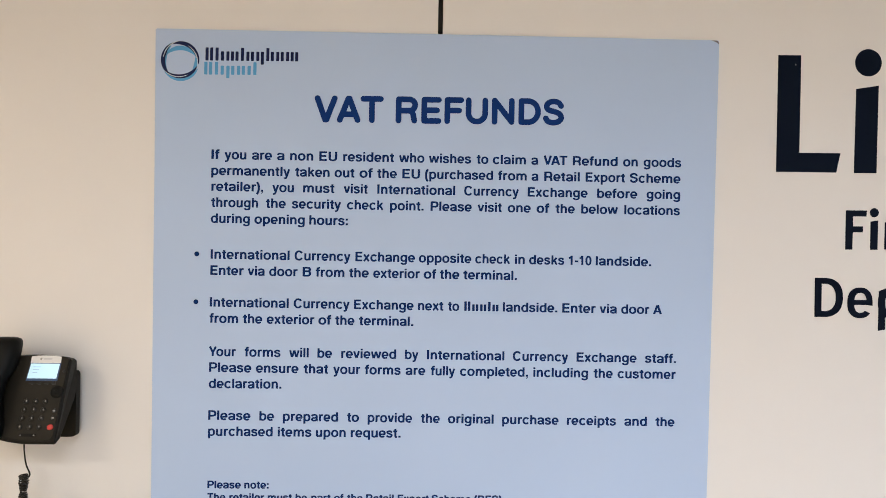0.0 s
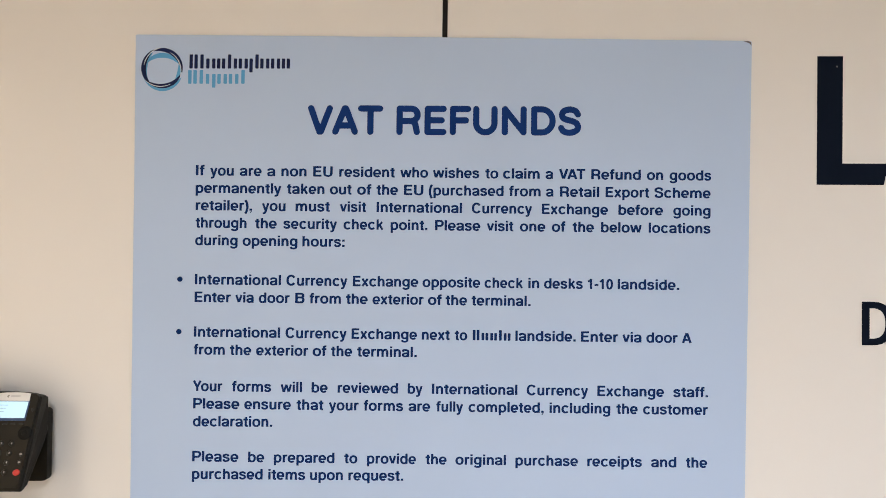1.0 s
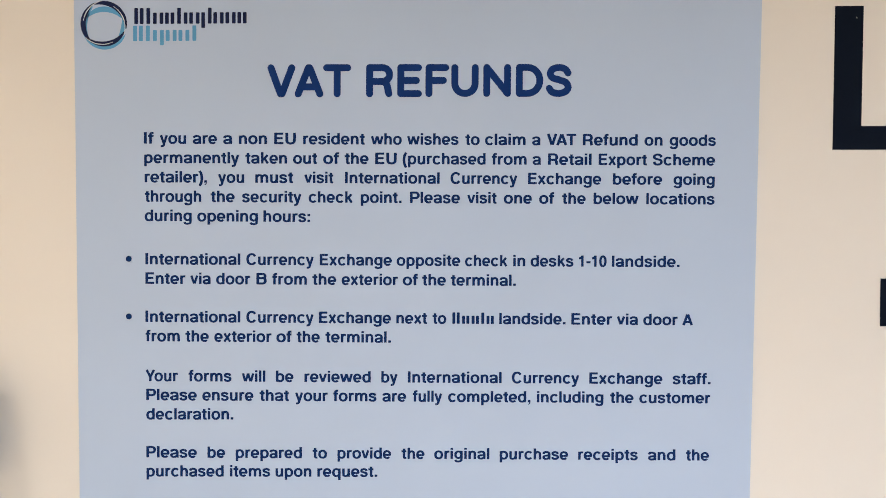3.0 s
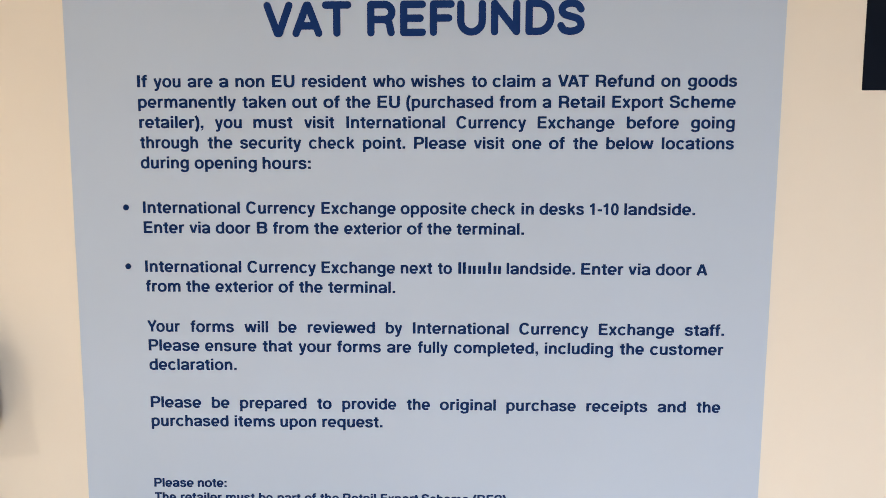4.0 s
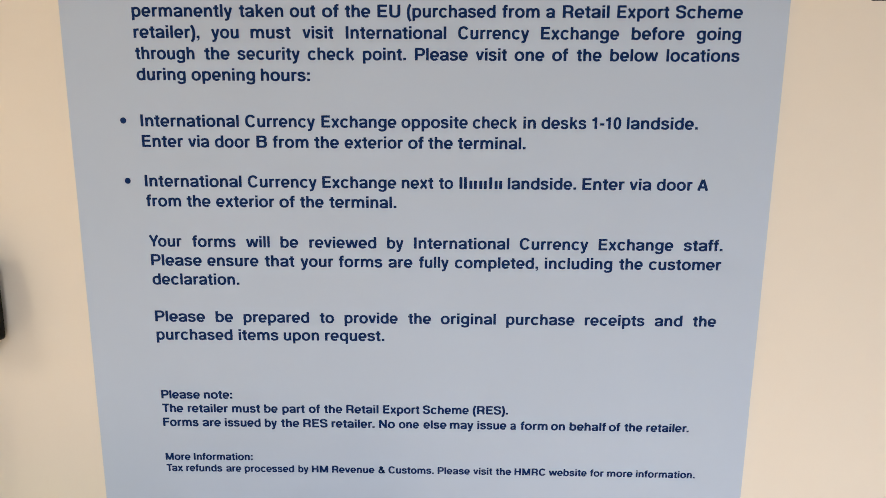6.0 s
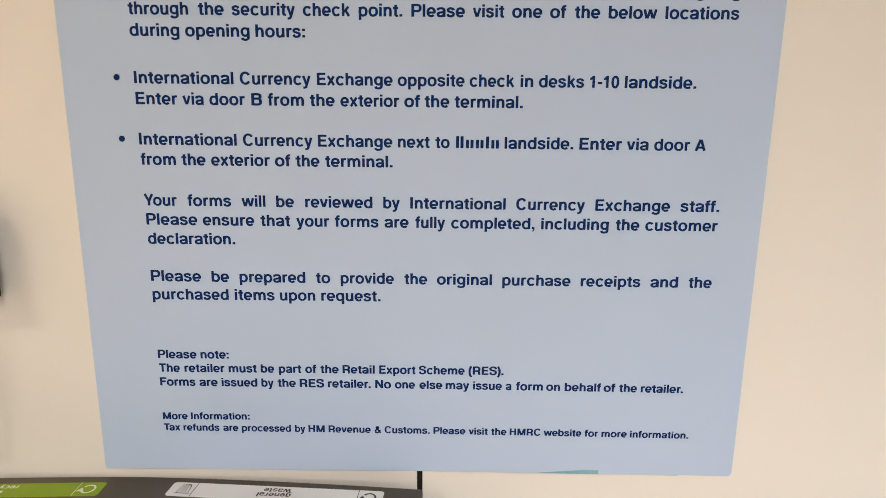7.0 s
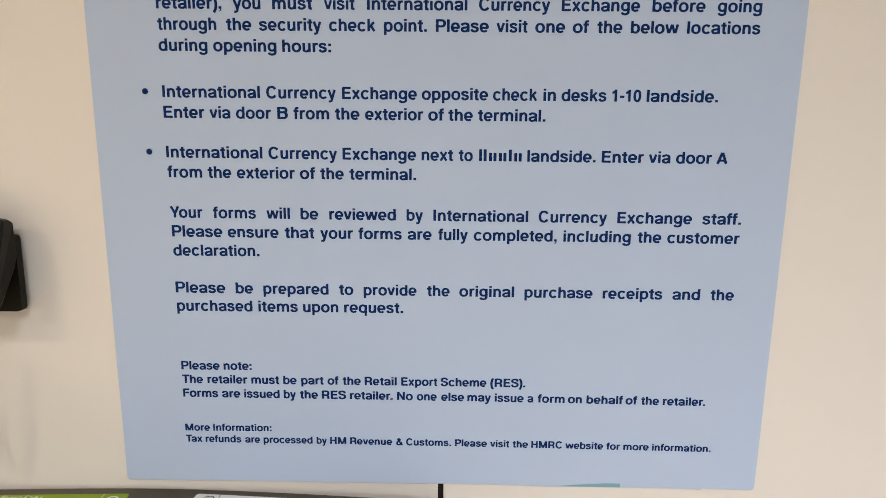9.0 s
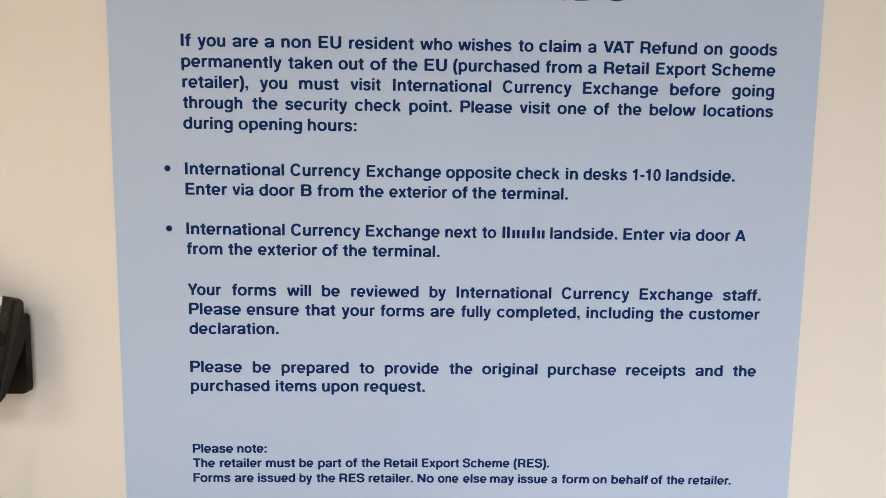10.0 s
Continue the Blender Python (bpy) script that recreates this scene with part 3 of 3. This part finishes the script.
bm = bmesh.new()
bm.faces.new([bm.verts.new(on_notice(x, z, 0)) for x, z in ((0.200, 1.0004), (0.245, 1.0040), (0.285, 1.0062), (0.309, 1.0060), (0.309, 0.9988), (0.26, 0.9992))])
part("trimmed_print", bm, TEAL, notice, "remnant of a teal printed band")

# ---- wall lettering ----
def on_wall(x, z, d):
    return (x, WALL_Y - 0.0006 + d, z)


def wall_word(label):
    return thing("wall_lettering", (0.85, WALL_Y, 1.9), label, "lettering", "wall lettering")


def flat(outline, name, owner, material=VINYL, to3=None):
    return part(name, prism(outline, to3 or on_wall, 0.0005), material, owner)


big = wall_word("large dark navy vinyl letters on the cream wall")
flat([(0.6775, 2.0755), (0.7245, 2.0765), (0.7235, 1.8810), (0.8080, 1.8820), (0.8000, 1.8430), (0.6765, 1.8418)], "letter", big)
flat([(0.7128, 2.0590), (0.7142, 2.0575), (0.7136, 2.0555), (0.7122, 2.0570)], "chip", big, GREYMARK, lambda x, z, d: (x, WALL_Y - 0.0009 + d * 0.4, z))
flat([(0.8385, 2.0120), (0.8850, 2.0200), (0.8830, 1.8435), (0.8365, 1.8430)], "letter", big)
flat([(0.863 + 0.0275 * math.cos(k * math.pi / 16), 2.0655 + 0.0275 * math.sin(k * math.pi / 16)) for k in range(32)], "letter", big)
mid = wall_word("medium dark navy vinyl letters on the cream wall")
flat([(0.8212, 1.7676), (0.8648, 1.7681), (0.8635, 1.7560), (0.8362, 1.7557), (0.8362, 1.7358), (0.8570, 1.7360), (0.8570, 1.7240), (0.8360, 1.7237), (0.8355, 1.6890), (0.8209, 1.6888)], "letter", mid)
flat([(0.8725, 1.7460), (0.8880, 1.7485), (0.8875, 1.6895), (0.8722, 1.6893)], "letter", mid)
flat([(0.8800 + 0.0092 * math.cos(k * math.pi / 12), 1.7640 + 0.0092 * math.sin(k * math.pi / 12)) for k in range(24)], "letter", mid)
low = wall_word("medium dark navy vinyl letters on the cream wall")


def band(outer, inner, closed):
    """A flat letter shape between two lines of as many points."""
    bm = bmesh.new()
    pairs = [[bm.verts.new(on_wall(x, z, 0)) for x, z in two] for two in zip(outer, inner)]
    for (p, q), (r, t) in zip(pairs, pairs[1:] + (pairs[:1] if closed else [])):
        bm.faces.new((p, q, t, r))
    return bm


def bowl(cx, cz, rx, rz, a0, a1, n=28):
    """Points on a slightly squared oval."""
    out = []
    for k in range(n + 1):
        a = radians(a0 + (a1 - a0) * k / n)
        c, q = math.cos(a), math.sin(a)
        out.append((cx + rx * math.copysign(abs(c) ** 0.84, c), cz + rz * math.copysign(abs(q) ** 0.84, q)))
    return out


D0, D1 = 1.5528, 1.6314
part("letter", band([(0.7595, D0), (0.7595, D1)] + bowl(0.7780, (D0 + D1) / 2, 0.0398, (D1 - D0) / 2, 90, -90),
                    [(0.7738, D0 + 0.0120), (0.7738, D1 - 0.0120)] + bowl(0.7790, (D0 + D1) / 2, 0.0238, (D1 - D0) / 2 - 0.0120, 90, -90), True), VINYL, low)
EX, EZ = 0.8530, 1.5828
bm = band(bowl(EX, EZ - 0.0006, 0.0262, 0.0308, -8, 322), bowl(EX + 0.0008, EZ - 0.0006, 0.0128, 0.0200, -8, 312), False)
bm.faces.new([bm.verts.new(on_wall(x, z, -0.0001)) for x, z in ((EX - 0.0125, EZ - 0.0048), (EX + 0.0255, EZ - 0.0048), (EX + 0.0258, EZ + 0.0052), (EX - 0.0125, EZ + 0.0052))])
part("letter", bm, VINYL, low)
bm = band(bowl(0.9170, 1.5828, 0.0272, 0.0310, 0, 360), bowl(0.9180, 1.5828, 0.0128, 0.0196, 0, 360), False)
bm.faces.new([bm.verts.new(on_wall(x, z, -0.0001)) for x, z in ((0.8915, 1.6065), (0.9045, 1.6115), (0.9055, 1.5290), (0.8905, 1.5265))])
part("letter", bm, VINYL, low)
flat([(0.9020, 1.7450), (0.9150, 1.7475), (0.9165, 1.6905), (0.9015, 1.6903)], "letter", mid)

# ---- the telephone ----
phone = thing("wall_telephone", (-0.74, WALL_Y, 1.38), "black corded office telephone on a wall bracket, display lit", "telephone")
FACE_TOP, FACE_LOW = Vector((-0.665, -0.055, 1.470)), Vector((-0.665, -0.100, 1.318))
FV = (FACE_LOW - FACE_TOP).normalized()
FN = Vector((0, FV.z, -FV.y))      # out of the face


def on_face(u, v, d):
    """A place on the telephone's face: u to the right from its right edge, v down from the top, d into the face."""
    return tuple(FACE_TOP + Vector((u, 0, 0)) + FV * v - FN * d)


def face_plate(name, outline, lift, depth, material, bevel=0.0, label="", owner=None):
    return part(name, prism(outline, lambda u, v, d: on_face(u, v, d - lift), depth, bevel), material, owner or phone, label)


# depth and height of the side view, and where each corner ends on the right
side = [(-0.055, 1.469, -0.6625), (-0.0985, 1.3225, -0.6685), (-0.093, 1.3185, -0.6680), (-0.078, 1.325, -0.6680), (-0.032, 1.384, -0.6685),
        (-0.024, 1.400, -0.6690), (-0.024, 1.456, -0.6690), (-0.036, 1.468, -0.6670)]
bm = bmesh.new()
cuts = []
for k in range(13):
    w, cut = k / 12, []
    for nth, (y, z, right) in enumerate(side):
        x = -0.838 + (right + 0.838) * w
        lift = max(0.0, min(1.0, (-0.712 - x) / 0.075))
        z += 0.015 * lift * lift if nth in (1, 2, 3) else -0.0045 * (1.6 * (w - 0.62)) ** 2 * 4 if nth in (0, 7) else 0.0
        cut.append(bm.verts.new((x, y, z)))
    cuts.append(cut)
bm.faces.new(cuts[0])
bm.faces.new(cuts[-1][::-1])
for p, q in zip(cuts, cuts[1:]):
    for k in range(len(side)):
        bm.faces.new((p[k], p[(k + 1) % len(side)], q[(k + 1) % len(side)], q[k]))
bmesh.ops.recalc_face_normals(bm, faces=bm.faces)
bmesh.ops.bevel(bm, geom=[e for e in bm.edges if e.calc_face_angle(0) > 0.6], offset=0.0026, segments=2, profile=0.5, affect="EDGES")
part("body", bm, PHONE, phone)
face_plate("face_panel", [(-0.118, 0.006), (-0.090, 0.0035), (-0.060, 0.0022), (-0.030, 0.0022), (-0.006, 0.0035), (-0.0005, 0.0075), (-0.0064, 0.1420), (-0.0105, 0.1485),
                          (-0.040, 0.1490), (-0.062, 0.1478), (-0.085, 0.1435), (-0.110, 0.1345), (-0.118, 0.128)], 0.0012, 0.003, PHONE_FACE, 0.0008, "charcoal front panel")
face_plate("badge_strip", [(-0.0668, 0.0145), (-0.0668, 0.0030), (-0.056, 0.0014), (-0.040, 0.0008), (-0.025, 0.0012), (-0.0142, 0.0026), (-0.0142, 0.0145)], 0.0022, 0.002, STRIP, 0.0, "silver strip above the display")
face_plate("badge", [(-0.049 + 0.0022 * math.cos(a / 2), 0.0072 + 0.0022 * math.sin(a / 2)) for a in range(3, 12)] + [(-0.0478, 0.0068)], 0.0025, 0.0004, GREYMARK)
face_plate("badge", rounded(-0.045, -0.030, 0.0056, 0.0084, 0.0008), 0.0025, 0.0004, mat("pale_badge_print", (0.55, 0.53, 0.52), 0.5))
face_plate("display_bezel", [(-0.0670, 0.0148), (-0.0130, 0.0148), (-0.0150, 0.0462), (-0.0702, 0.0462)], 0.0020, 0.002, LCD_EDGE, 0.0, "dark blue display border")
screen = face_plate("display", [(-0.0658, 0.0156), (-0.0150, 0.0156), (-0.0172, 0.0420), (-0.0686, 0.0420)], 0.0024, 0.001, LCD, 0.0, "lit pale blue display")
for u0, u1, v in ((-0.061, -0.047, 0.021), (-0.061, -0.050, 0.026), (-0.061, -0.052, 0.031)):
    face_plate("display_mark", rounded(u0, u1, v, v + 0.0012, 0.0004), 0.0026, 0.0001, mat("display_print", (0.46, 0.64, 0.74), 0.5), owner=screen)
for u in (-0.0595, -0.0465, -0.0335, -0.0205):
    face_plate("soft_key", rounded(u - 0.004, u + 0.004, 0.0495, 0.0525, 0.0012), 0.0024, 0.002, KEY, 0.0005)


def disc(name, u, v, r, lift, material, dome=0.0015, label="", sx=1.0, owner=None):
    bm = bmesh.new()
    rings = []
    for q, h in ((1.0, -0.002), (1.0, 0.0), (0.88, dome * 0.6), (0.6, dome * 0.92), (0.25, dome)):
        rings.append([bm.verts.new(on_face(u + sx * r * q * math.cos(k * math.pi / 9), v + r * q * math.sin(k * math.pi / 9), -lift - h)) for k in range(18)])
    for a, b in zip(rings, rings[1:]):
        for k in range(18):
            bm.faces.new((a[k], a[(k + 1) % 18], b[(k + 1) % 18], b[k]))
    bm.faces.new(rings[-1])
    return smooth(part(name, bm, material, owner or phone, label))


disc("navigation_ring", -0.0124, 0.0652, 0.0112, 0.0014, NAVIGATION, 0.0014, "round navigation key")
disc("navigation_centre", -0.0124, 0.0652, 0.0045, 0.0028, NAVIGATION, 0.0008)
disc("side_key", -0.0062, 0.0285, 0.0028, 0.0014, KEY, 0.001)
for row in range(4):
    for col in range(3):
        u, v = -0.0625 - 0.0011 * row + 0.0165 * col, 0.0823 + 0.01455 * row
        key = disc("number_key", u, v, 0.0047, 0.0012, KEY, 0.0021)
        face_plate("key_mark", rounded(u + 0.0004, u + 0.0018, v - 0.0022, v + 0.0008, 0.0004), 0.0034, 0.0002, GREYMARK, owner=key)
disc("side_key", -0.0109, 0.0981, 0.0036, 0.0012, KEY, 0.0012)
disc("side_key", -0.0113, 0.1104, 0.0036, 0.0012, KEY, 0.0012)
for v in (0.0981, 0.1104):
    face_plate("key_mark", rounded(-0.0130, -0.0092, v - 0.0013, v + 0.0013, 0.0005), 0.0026, 0.0002, GREYMARK)
disc("hold_key", -0.0135, 0.1262, 0.0050, 0.0012, RED, 0.0016, "round red key", 1.15)
rocker = face_plate("volume_key", rounded(-0.0640, -0.0355, 0.1375, 0.1425, 0.0023), 0.0026, 0.002, NAVIGATION, 0.0008, "volume rocker")
for u in (-0.0612, -0.0384):
    face_plate("key_mark", rounded(u - 0.0013, u + 0.0013, 0.1390, 0.1408, 0.0008), 0.0029, 0.0002, GREYMARK, owner=rocker)

# bracket on the wall and its wedge
part("bracket", prism(rounded(-0.830, -0.6698, 1.3125, 1.435, 0.007), lambda x, z, d: (x, -0.024 + d, z), 0.014, 0.0018), PHONE, phone, "black wall bracket plate")
part("bracket_foot", box(-0.820, -0.690, -0.0105, WALL_Y, 1.320, 1.425, 0.002), PHONE, phone)
part("bracket_arm", box(-0.815, -0.700, -0.070, -0.0235, 1.345, 1.395, 0.004), PHONE, phone)
part("bracket_slot", box(-0.6850, -0.6795, -0.0248, -0.0225, 1.410, 1.431, 0.0008), JOINT, phone)

# handset with ear and mouth ends
hs = []
for v, lift, half in ((-0.031, 0.012, 0.0130), (-0.0295, 0.020, 0.0185), (-0.025, 0.027, 0.0228), (-0.017, 0.031, 0.0252), (0.000, 0.034, 0.0265), (0.022, 0.036, 0.0255), (0.045, 0.040, 0.0225), (0.080, 0.042, 0.0215), (0.110, 0.038, 0.0235), (0.130, 0.034, 0.0255), (0.142, 0.026, 0.0250), (0.147, 0.010, 0.0205)):
    low = -0.004 if v < 0.03 or v > 0.10 else 0.014
    hs.append((v, lift, half, min(low, lift - 0.006)))
bm = bmesh.new()
rings = []
for v, top, half, low in hs:
    mid_l, thick = (top + low) / 2, (top - low) / 2
    ring = []
    for k in range(16):
        a = 2 * math.pi * k / 16
        cx, sy = math.cos(a), math.sin(a)
        ring.append(bm.verts.new(on_face(-0.1105 - 0.04 * v + half * math.copysign(abs(cx) ** 0.6, cx), v, -(mid_l + thick * math.copysign(abs(sy) ** 0.6, sy)))))
    rings.append(ring)
for a, b in zip(rings, rings[1:]):
    for k in range(16):
        bm.faces.new((a[k], a[(k + 1) % 16], b[(k + 1) % 16], b[k]))
bm.faces.new(rings[0][::-1])
bm.faces.new(rings[-1])
smooth(part("handset", bm, mat("black_handset_plastic", (0.005, 0.0047, 0.004), 0.45, spec=0.12, grain=0.1), phone, "black handset on its cradle"))

# cord: straight lead, coil, return to the handset
lead = curve_points([(-0.7255, -0.088, 1.326), (-0.7250, -0.086, 1.300), (-0.7235, -0.083, 1.280), (-0.7205, -0.078, 1.264), (-0.7215, -0.078, 1.257), (-0.729, -0.078, 1.2585)], 6)
coil = []
path = curve_points([(-0.7315, -0.078, 1.2595), (-0.7325, -0.076, 1.20), (-0.7350, -0.074, 1.13), (-0.748, -0.074, 1.085), (-0.770, -0.075, 1.10), (-0.785, -0.080, 1.17), (-0.790, -0.090, 1.25), (-0.785, -0.105, 1.31)], 90)
for k, p in enumerate(path):
    a = k * 2 * math.pi / 5.2
    r = 0.0060 + 0.0011 * math.sin(k * 0.11) + 0.0006 * math.sin(k * 0.37 + 1)
    coil.append((p.x + 0.0016 * math.sin(k * 0.045) + r * math.cos(a), p.y + 0.0012 * math.sin(k * 0.06 + 2) + r * math.sin(a), p.z + 0.0009 * math.sin(k * 0.21)))
smooth(part("cord", tube(lead, 0.0013), KEY, phone, "black lead"))
smooth(part("coiled_cord", tube(curve_points(coil, 2), 0.0015, 6), KEY, phone, "black coiled cord"))

# ---- the recycling bin ----
XC, HALF, TOP_Z, BACK, DEPTH = -0.468, 0.4745, 0.997, -0.0046, 0.43
recycling_bin = thing("recycling_bin", (XC, BACK - DEPTH / 2, 0), "dark grey two-compartment recycling bin with bowed top", "bin")


def bow(x):
    return 0.0269 * abs((x - XC) / HALF) ** 1.6


def bin_xy(x, s):
    """s: 0 at the back edge, 1 at the front edge."""
    y0, y1 = BACK - bow(x), BACK - DEPTH + bow(x)
    return x, y0 + (y1 - y0) * s - 0.021 * (x - XC)      # stands a little askew


def bin_outline(inset, n=16):
    xs = [XC - HALF + inset + (2 * HALF - 2 * inset) * k / n for k in range(n + 1)]
    pts = [(x, bin_xy(x, 0)[1] - inset) for x in xs] + [(x, bin_xy(x, 1)[1] + inset) for x in xs[::-1]]
    return pts


bm = bmesh.new()
loops = [[bm.verts.new((x, y, z)) for x, y in bin_outline(inset)] for inset, z in ((0.012, 0.040), (0.012, TOP_Z - 0.035), (0.030, TOP_Z - 0.035), (0.030, 0.10))]
for a, b in zip(loops, loops[1:]):
    for k in range(len(a)):
        bm.faces.new((a[k], a[(k + 1) % len(a)], b[(k + 1) % len(a)], b[k]))
bm.faces.new(loops[0][::-1])
bm.faces.new(loops[-1])
part("body", bm, BIN, recycling_bin)
part("plinth", prism(bin_outline(0.03), lambda x, y, d: (x, y, 0.041 - d), 0.041), BIN_IN, recycling_bin)
HOLES = [(-0.8545, -0.518), (-0.4055, -0.0813)]
xs = sorted({XC - HALF, XC + HALF, XC, *[h for p in HOLES for h in p], *[XC - HALF + 2 * HALF * k / 14 for k in range(15)]})
ss = [0.0, 0.165, 0.82, 1.0]
bm = bmesh.new()
grid = [[[bm.verts.new((*bin_xy(x, s), z)) for s in ss] for x in xs] for z in (TOP_Z, TOP_Z - 0.034)]
solid = {}
for i in range(len(xs) - 1):
    xm = (xs[i] + xs[i + 1]) / 2
    for j in range(3):
        solid[i, j] = not (j == 1 and any(a < xm < b for a, b in HOLES))
for (i, j), full in solid.items():
    if not full:
        continue
    c = ((i, j), (i + 1, j), (i + 1, j + 1), (i, j + 1))
    for g in grid:
        bm.faces.new([g[a][b] for a, b in c])
    for (a, b), (p, q), nb in ((c[0], c[1], (i, j - 1)), (c[1], c[2], (i + 1, j)), (c[2], c[3], (i, j + 1)), (c[3], c[0], (i - 1, j))):
        if not solid.get(nb, False):
            bm.faces.new((grid[0][a][b], grid[0][p][q], grid[1][p][q], grid[1][a][b]))
bmesh.ops.recalc_face_normals(bm, faces=bm.faces)
rim = lambda v: abs(abs(v.co.x - XC) - HALF) < 1e-5 or abs(v.co.y - bin_xy(v.co.x, 0)[1]) < 1e-5 or abs(v.co.y - bin_xy(v.co.x, 1)[1]) < 1e-5
sharp = [e for e in bm.edges if len(e.link_faces) == 2 and e.calc_face_angle(0) > 1.0 and min(v.co.z for v in e.verts) > TOP_Z - 0.02 and all(rim(v) for v in e.verts)]
bmesh.ops.bevel(bm, geom=sharp, offset=0.004, segments=2, profile=0.5, affect="EDGES")
part("lid", bm, BIN, recycling_bin, "dark grey bowed lid with two openings")
for a, b in HOLES:
    bm = prism([bin_xy(a - 0.004, 0.157), bin_xy(b + 0.004, 0.157), bin_xy(b + 0.004, 0.83), bin_xy(a - 0.004, 0.83)], lambda x, y, d: (x, y, TOP_Z - 0.036 - d), 0.80)
    top = max(bm.faces, key=lambda f: f.calc_center_median().z)
    bmesh.ops.delete(bm, geom=[top], context="FACES_ONLY")
    part("liner", bm, BIN_IN, recycling_bin, "dark brown inner liner of the opening")


def bin_label(cx, cy, turn, name, material, words):
    """A sticker on the lid, read from the wall side."""
    m = pose(cx, cy, TOP_Z + 0.0006, 0, 0, turn)

    def at(a, b, d):
        return tuple(m @ Vector((a, b, -d)))

    def print_at(a, b, d):        # turned half round
        return tuple(m @ Vector((-a, -b, 0.0003 - d)))
    w, h = 0.1774, 0.0199
    sticker = part("label", prism(rounded(-w, w, -h, h, 0.006), at, 0.0008), material, recycling_bin, name)
    ink = BLACK if material == WHITE else PALE
    for line, a0, a1, b0, em in words:
        if line:
            part("label_text", next(text_words(line, a0, a1, b0, b0, em, print_at, 1.0)), ink, sticker)
        else:
            part("label_bar", prism(rounded(a0, a1, b0, b0 + em, 0.001), print_at, 0.0002), ink, sticker)
    for a in (-0.136, 0.136):
        part("divider", prism(rounded(a - 0.0005, a + 0.0005, -h + 0.0005, h - 0.0005, 0.0002), print_at, 0.0002), ink, sticker)
    # looping arrow
    bm = bmesh.new()
    stroke(bm, arc(-0.155, 0.0, 0.0102, 0.0110, -40, -335, 20), 0.0016, print_at, 0)
    bm.faces.new([bm.verts.new(print_at(a, b, -0.0001)) for a, b in ((-0.1508, 0.0072), (-0.1378, 0.0064), (-0.1440, -0.0046))])
    part("arrow", bm, ink, sticker)
    # a small outlined container
    bm = bmesh.new()
    for k, pts in enumerate(([(0.142, 0.011), (0.145, -0.011), (0.159, -0.011), (0.162, 0.011), (0.142, 0.011)], [(0.139, 0.0118), (0.165, 0.0118)], [(0.148, 0.008), (0.149, -0.008)], [(0.152, 0.008), (0.152, -0.008)], [(0.156, 0.008), (0.155, -0.008)], [(0.145, -0.011), (0.148, -0.0145), (0.153, -0.0125), (0.159, -0.011)], [(0.146, -0.0125), (0.157, -0.0135)])):
        stroke(bm, pts, 0.0005, print_at, -0.00005 * k, 4)
    part("pictogram", bm, ink, sticker)


bin_label(-0.2344, -0.0568, -4.4, "white sticker for general waste", WHITE, [("general", -0.0265, 0.0285, -0.0008, 0.0165), ("waste", -0.0228, 0.0210, -0.0138, 0.0165)])
bin_label(-0.6988, -0.0502, 1.8, "green sticker for recycling", GREEN, [("", -0.020, 0.0165, 0.0012, 0.007), ("recycling", -0.0375, 0.0285, -0.0135, 0.0152)])
